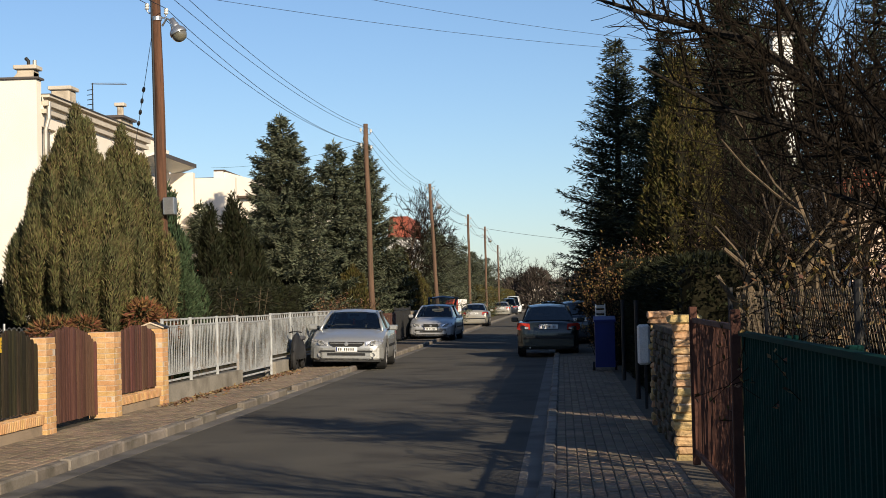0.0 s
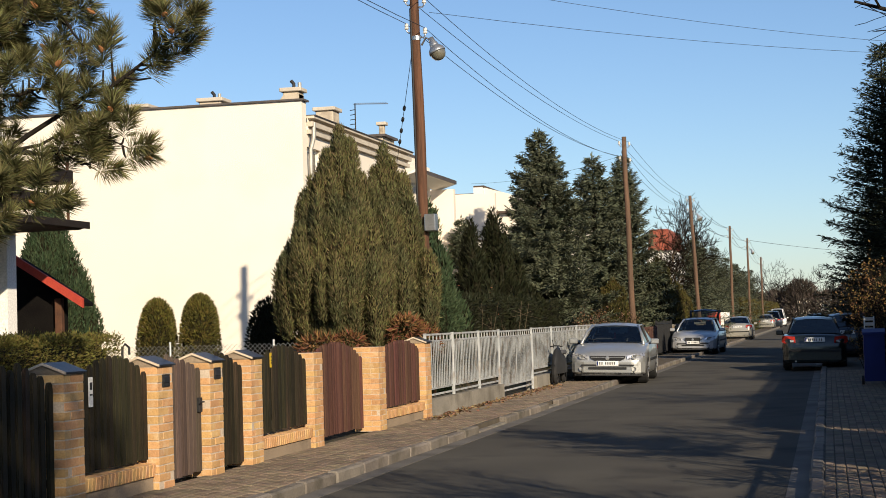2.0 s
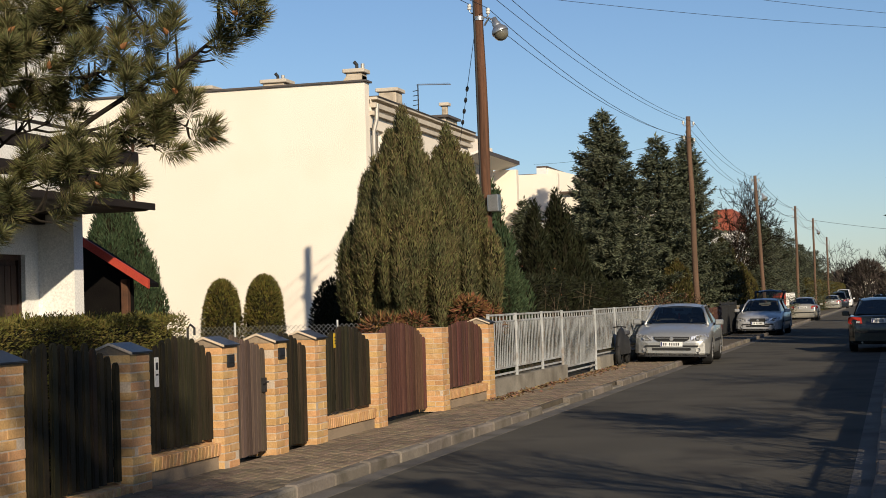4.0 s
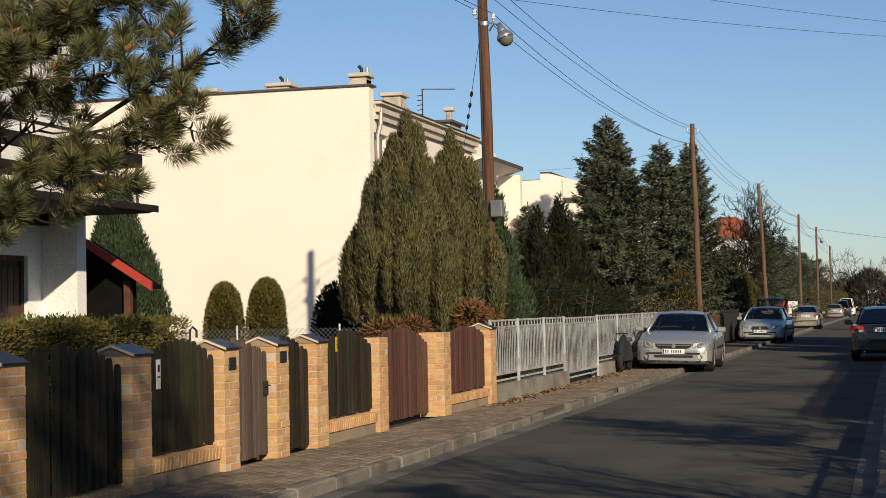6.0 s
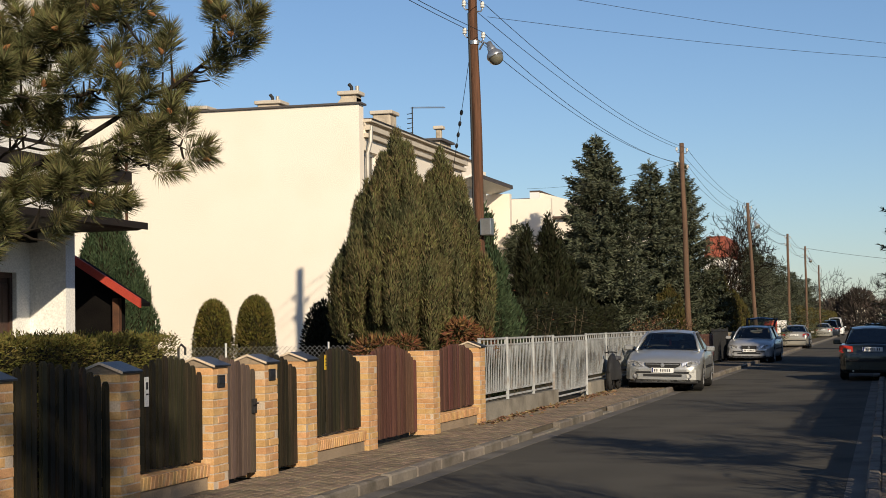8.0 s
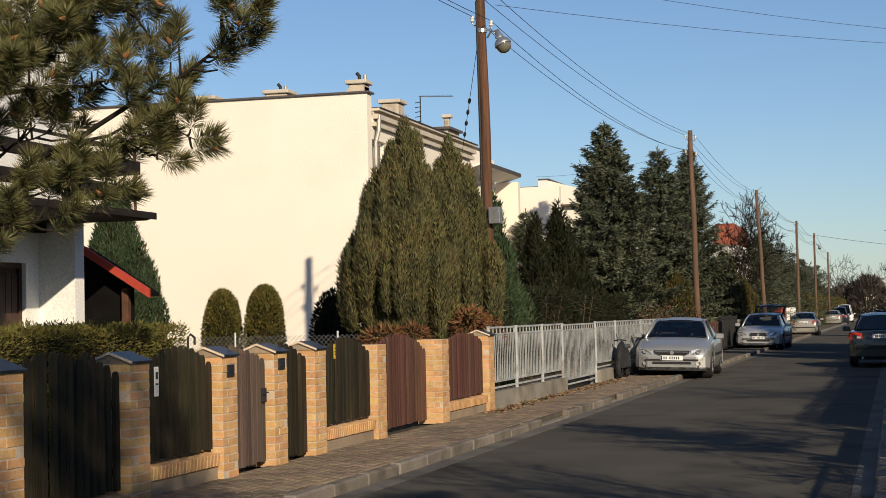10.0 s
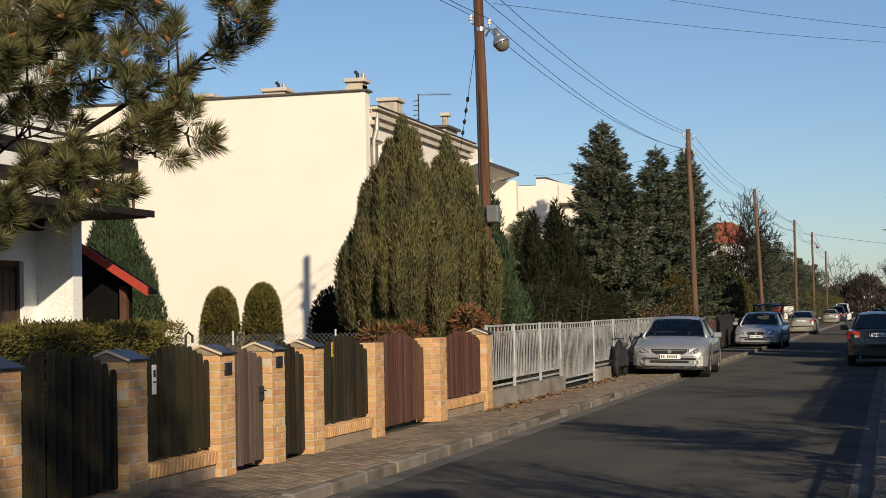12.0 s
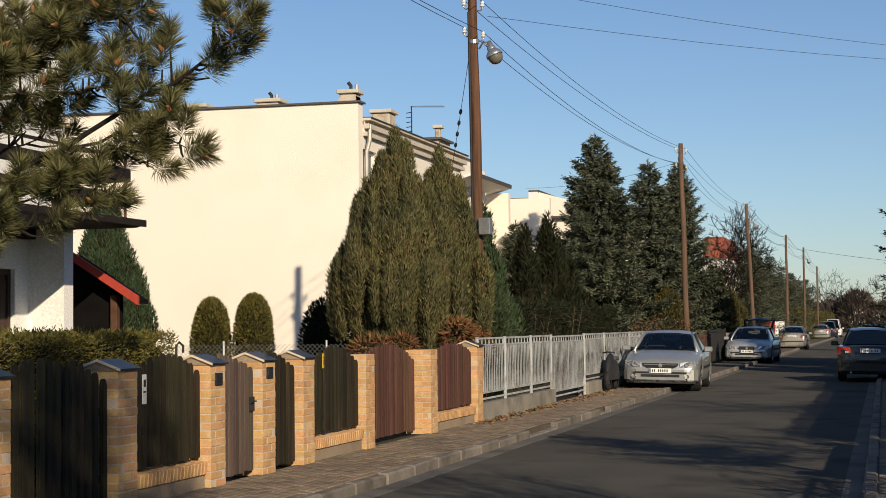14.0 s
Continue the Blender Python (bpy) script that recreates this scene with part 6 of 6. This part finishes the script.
def bush(x, y, h, w, mat, n, label, seed, leaf=0.05, bare=False):
    """A twiggy shrub of many thin upright shoots, with or without small leaves."""
    g = np.random.default_rng(seed)
    t = plant("shrub", pose(x, y, 0.05), label, "shrub", "twiggy shrubs")
    s, P = Shape(), []
    for i in range(n):
        a, q = g.uniform(0, 2 * math.pi), g.uniform(0, 1) ** 0.5
        b = Vector((math.cos(a) * q * w * 0.4, math.sin(a) * q * w * 0.4, 0))
        e = b + Vector((math.cos(a) * q * w * 0.4 + g.normal() * 0.15, math.sin(a) * q * w * 0.4 + g.normal() * 0.15, h * g.uniform(0.6, 1.05)))
        mid = b.lerp(e, 0.5) + Vector(g.normal(size=3)) * 0.08
        s.tube([b, mid, e], [0.009, 0.006, 0.003], 3, False)
        for k in range(6):
            f = g.uniform(0.25, 1)
            o = mid.lerp(e, f * 2 - 1) if f > 0.5 else b.lerp(mid, f * 2)
            tip = o + Vector(g.normal(size=3)) * 0.16 + Vector((0, 0, 0.1))
            s.tube([o, tip], [0.004, 0.0025], 3, False)
            P += [tuple(o.lerp(tip, v)) for v in (0.3, 0.6, 0.9, 1.0)]
    part("brushwood", s, TWIG_SHADED if not bare else BARK_PALE, t)["kind"] = "stuff"
    if not bare:
        P = np.array(P)
        part("leaves", leaf_mesh("leaves", [shards(P, rng.normal(size=P.shape) + [0, 0, 0.3], leaf * rng.uniform(0.6, 1.3, len(P)), leaf * 0.5)], mat), None, t)["kind"] = "stuff"


bush(1.2, 36.9, 2.6, 1.1, YELLOW, 90, "yellowish leafy shrub glowing in the sun by the hedge", 1, 0.07)
bush(2.2, 41.5, 2.9, 1.8, DRY, 90, "brown dry-leaved shrub beside the dark hedge", 2, 0.07)
bush(1.85, 10.2, 1.75, 0.8, YELLOW, 110, "yellow-brown leaved shrub tangled in the chain-link fence", 3, 0.055)
bush(1.85, 8.9, 1.7, 0.7, DRY, 100, "brown-leaved shrub tangled in the chain-link fence", 4, 0.045)
bush(1.85, 11.6, 1.6, 0.6, OLIVE, 45, "olive-leaved shrub tangled in the chain-link fence", 5, 0.04)
bush(-7.1, 53.0, 1.7, 1.5, DRY, 120, "round brown dry-leaved shrub behind the white fence", 6, 0.06)
bush(-7.6, 36.5, 1.9, 2.4, DRY, 18, "thin bare saplings behind the white fence", 7, bare=True)
bush(-9.4, 42.5, 2.4, 1.6, JUNIPER_BROWN, 40, "reddish brown shrub in the garden shade", 8, 0.06)
# Dark mass added where the garden behind the fence lies in shade.
hedge("dark_hedge", -9.6, -8.6, 38.0, 54.0, 2.1, THUJA_SHADED, 200, 0.15, 0.035, "unclipped hedge added as a dark stand-in for shade behind the white fence", 0.25)

# ---- the pine over the fence ----
pn = plant("pine_tree", pose(-9.0, 12.6, 0.05), "black pine with long needle tufts and orange buds", "tree")
PT = Shape().tube([(0, 0, 0), (0.1, 0, 2.5), (0.0, 0.05, 5.5), (0.05, 0, 7.5)], [0.17, 0.14, 0.09, 0.03], 12)
g = np.random.default_rng(77)
tuft_P, tuft_D, tuft_L, buds = [], [], [], []


def tuft(p, d, ln_=0.2, n=330):
    s = g.uniform(0, 1, n) ** 0.8
    out = g.normal(size=(n, 3))
    out -= np.outer(out @ d, d)
    out /= np.linalg.norm(out, axis=1, keepdims=True)
    tuft_P.append(np.array(p) + np.outer(s * ln_, d))
    tuft_D.append(out * 0.9 + d * (0.25 + 0.9 * s[:, None]) + g.normal(size=(n, 3)) * 0.1)
    tuft_L.append(g.uniform(0.12, 0.18, n))
    if g.uniform() < 0.4:
        buds.append((np.array(p) + d * ln_ * 0.75 + out[0] * 0.02, d * 0.5 + out[0] * 0.7))


def pine_limb(path, r, n_side, first=0.35, reach=(0.1, 0.3)):
    """A crooked limb through the points of a path, with short side twigs that end in brushes of needles."""
    path = [Vector(q) for q in path]
    m = len(path) - 1
    pts = []
    for i in range(m):
        pts += [path[i].lerp(path[i + 1], u) + Vector(g.normal(size=3)) * 0.018 for u in (0, 0.33, 0.67)]
    pts.append(path[-1])
    n = len(pts) - 1
    PT.tube(pts, [r * (1 - 0.8 * i / n) for i in range(n + 1)], 7, False)
    for k in range(n_side):
        u = (first + (1 - first) * (k + g.uniform(0.1, 0.9)) / n_side) * n
        i = min(n - 1, int(u))
        p = pts[i].lerp(pts[i + 1], u - i)
        fw = (pts[i + 1] - pts[i]).normalized()
        sd = Vector(g.normal(size=3))
        sd = (sd - fw * sd.dot(fw)).normalized()
        d = (fw * 0.5 + sd * 0.8 + Vector((0, 0, 0.3))).normalized()
        q = p + d * g.uniform(*reach)
        PT.tube([p, p.lerp(q, 0.5) - Vector((0, 0, 0.02)), q], [0.012, 0.01, 0.007], 5, False)
        tuft(tuple(q), np.array((d * 0.6 + Vector((0, 0, 0.6))).normalized()))
    e = (path[-1] - path[-2]).normalized()
    tuft(tuple(path[-1]), np.array((e + Vector((0, 0, 0.4))).normalized()))


pine_limb([(0.1, 0, 2.5), (1.6, -0.4, 2.7), (2.59, -0.6, 3.05), (3.35, -0.65, 3.4), (3.94, -0.7, 3.68), (4.2, -0.7, 3.86)], 0.034, 18, 0.5)
pine_limb([(2.4, -0.6, 2.98), (3.2, -0.6, 3.13), (3.72, -0.7, 2.98)], 0.018, 9, 0.4, (0.05, 0.16))
pine_limb([(2.5, -0.6, 3.0), (3.1, -0.65, 2.98), (3.45, -0.7, 2.82)], 0.014, 6, 0.4, (0.04, 0.12))
pine_limb([(0.05, 0, 3.0), (1.7, -0.3, 3.5), (2.7, -0.5, 3.52), (3.05, -0.5, 3.5)], 0.03, 17, 0.45, (0.1, 0.35))
pine_limb([(0.05, 0, 3.4), (1.8, -0.4, 3.98), (2.7, -0.6, 4.05), (3.2, -0.6, 4.08)], 0.034, 27, 0.4, (0.1, 0.35))
pine_limb([(0.05, 0, 3.2), (1.6, -0.3, 3.72), (2.6, -0.6, 3.9)], 0.032, 27, 0.4, (0.1, 0.35))
pine_limb([(0.05, 0, 3.1), (1.6, -0.8, 3.45), (2.35, -1.0, 3.6)], 0.028, 20, 0.4, (0.1, 0.35))
pine_limb([(0.05, 0, 2.2), (1.7, -0.4, 2.55), (2.5, -0.6, 2.72), (2.95, -0.6, 2.62)], 0.024, 18, 0.45)
pine_limb([(0.05, 0, 2.1), (1.8, -0.6, 2.3), (2.55, -0.7, 2.42)], 0.02, 9, 0.45)
pine_limb([(0.05, 0, 2.4), (1.7, -0.2, 3.0), (2.3, -0.4, 3.15)], 0.024, 11, 0.45)
pine_limb([(0, 0, 4.2), (1.7, -0.4, 4.55), (2.8, -0.6, 4.6)], 0.04, 12, 0.4, (0.1, 0.3))
for b in ((-2.5, 0.6, 4.8), (0.4, 2.2, 6.0), (-0.8, -1.6, 6.8), (0.6, -2.4, 4.6), (-1.2, 1.5, 5.4)):
    pine_limb([(0, 0, b[2] - 0.7), (b[0] * 0.5, b[1] * 0.5, b[2] - 0.2), b], 0.045, 18, 0.3)
part("trunk", PT, BARK_SHADED, pn)
P = np.concatenate(tuft_P)
part("needles", leaf_mesh("needles", [shards(P, np.concatenate(tuft_D), np.concatenate(tuft_L), 0.0062)], PINE), None, pn)["kind"] = "stuff"
bs = Shape()
for p, d in buds:
    p, d = Vector(p), Vector(d)
    d.normalize()
    bs.tube([p, p + d * 0.02, p + d * 0.05, p + d * 0.085], [0.01, 0.024, 0.018, 0.003], 7)
part("cone_scatter", bs, BUD, pn)["kind"] = "stuff"

# ---- paving blocks ----
pav_me = Shape().block(0.0955, 0.046, 0.03, 0.007).mesh("paver", PAVER)
rest, count = Shape(), 0
for i in range(-20, 170):
    for k in range(13):
        x, y = FL - 0.04 + 0.1 * k, 8 + i * 0.204 + (0.102 if k % 2 else 0)
        if x + 0.05 > KL - 0.13:
            continue
        z = 0.07 + rng.normal() * 0.0015
        if 13.2 < y < 18.6 and count < 300:
            part("paver", pav_me, None, bed_l, m=pose(x, y, z, rng.normal() * 0.4, rng.normal() * 0.4, 90))
            count += 1
        else:
            rest.block(0.046, 0.0955, 0.03, 0.007, (x, y, z))
part("pavers", rest, PAVER_FAR, bed_l)["kind"] = "stuff"
rest = Shape()
for i in range(170):
    for k in range(13):
        x = KR + 0.18 + 0.1 * k
        if x + 0.05 < FR:
            rest.block(0.046, 0.0955, 0.03, 0.007, (x, 8 + i * 0.204 + (0.102 if k % 2 else 0), 0.07 + rng.normal() * 0.0015))
part("pavers", rest, PAVER_FAR, bed_r)["kind"] = "stuff"

# dry leaves blown against the fence
LP = np.column_stack([FL + 0.02 + np.abs(rng.normal(size=700)) * 0.16, rng.uniform(24.5, 37, 700), np.full(700, 0.106)])
LD = rng.normal(size=(700, 3)) * [1, 1, 0.15]
tagged(new("leaf_litter", leaf_mesh("leaf_litter", [shards(LP, LD, 0.07, 0.04)], DRY)), "dry brown leaves blown along the fence", "leaves", kind="stuff")
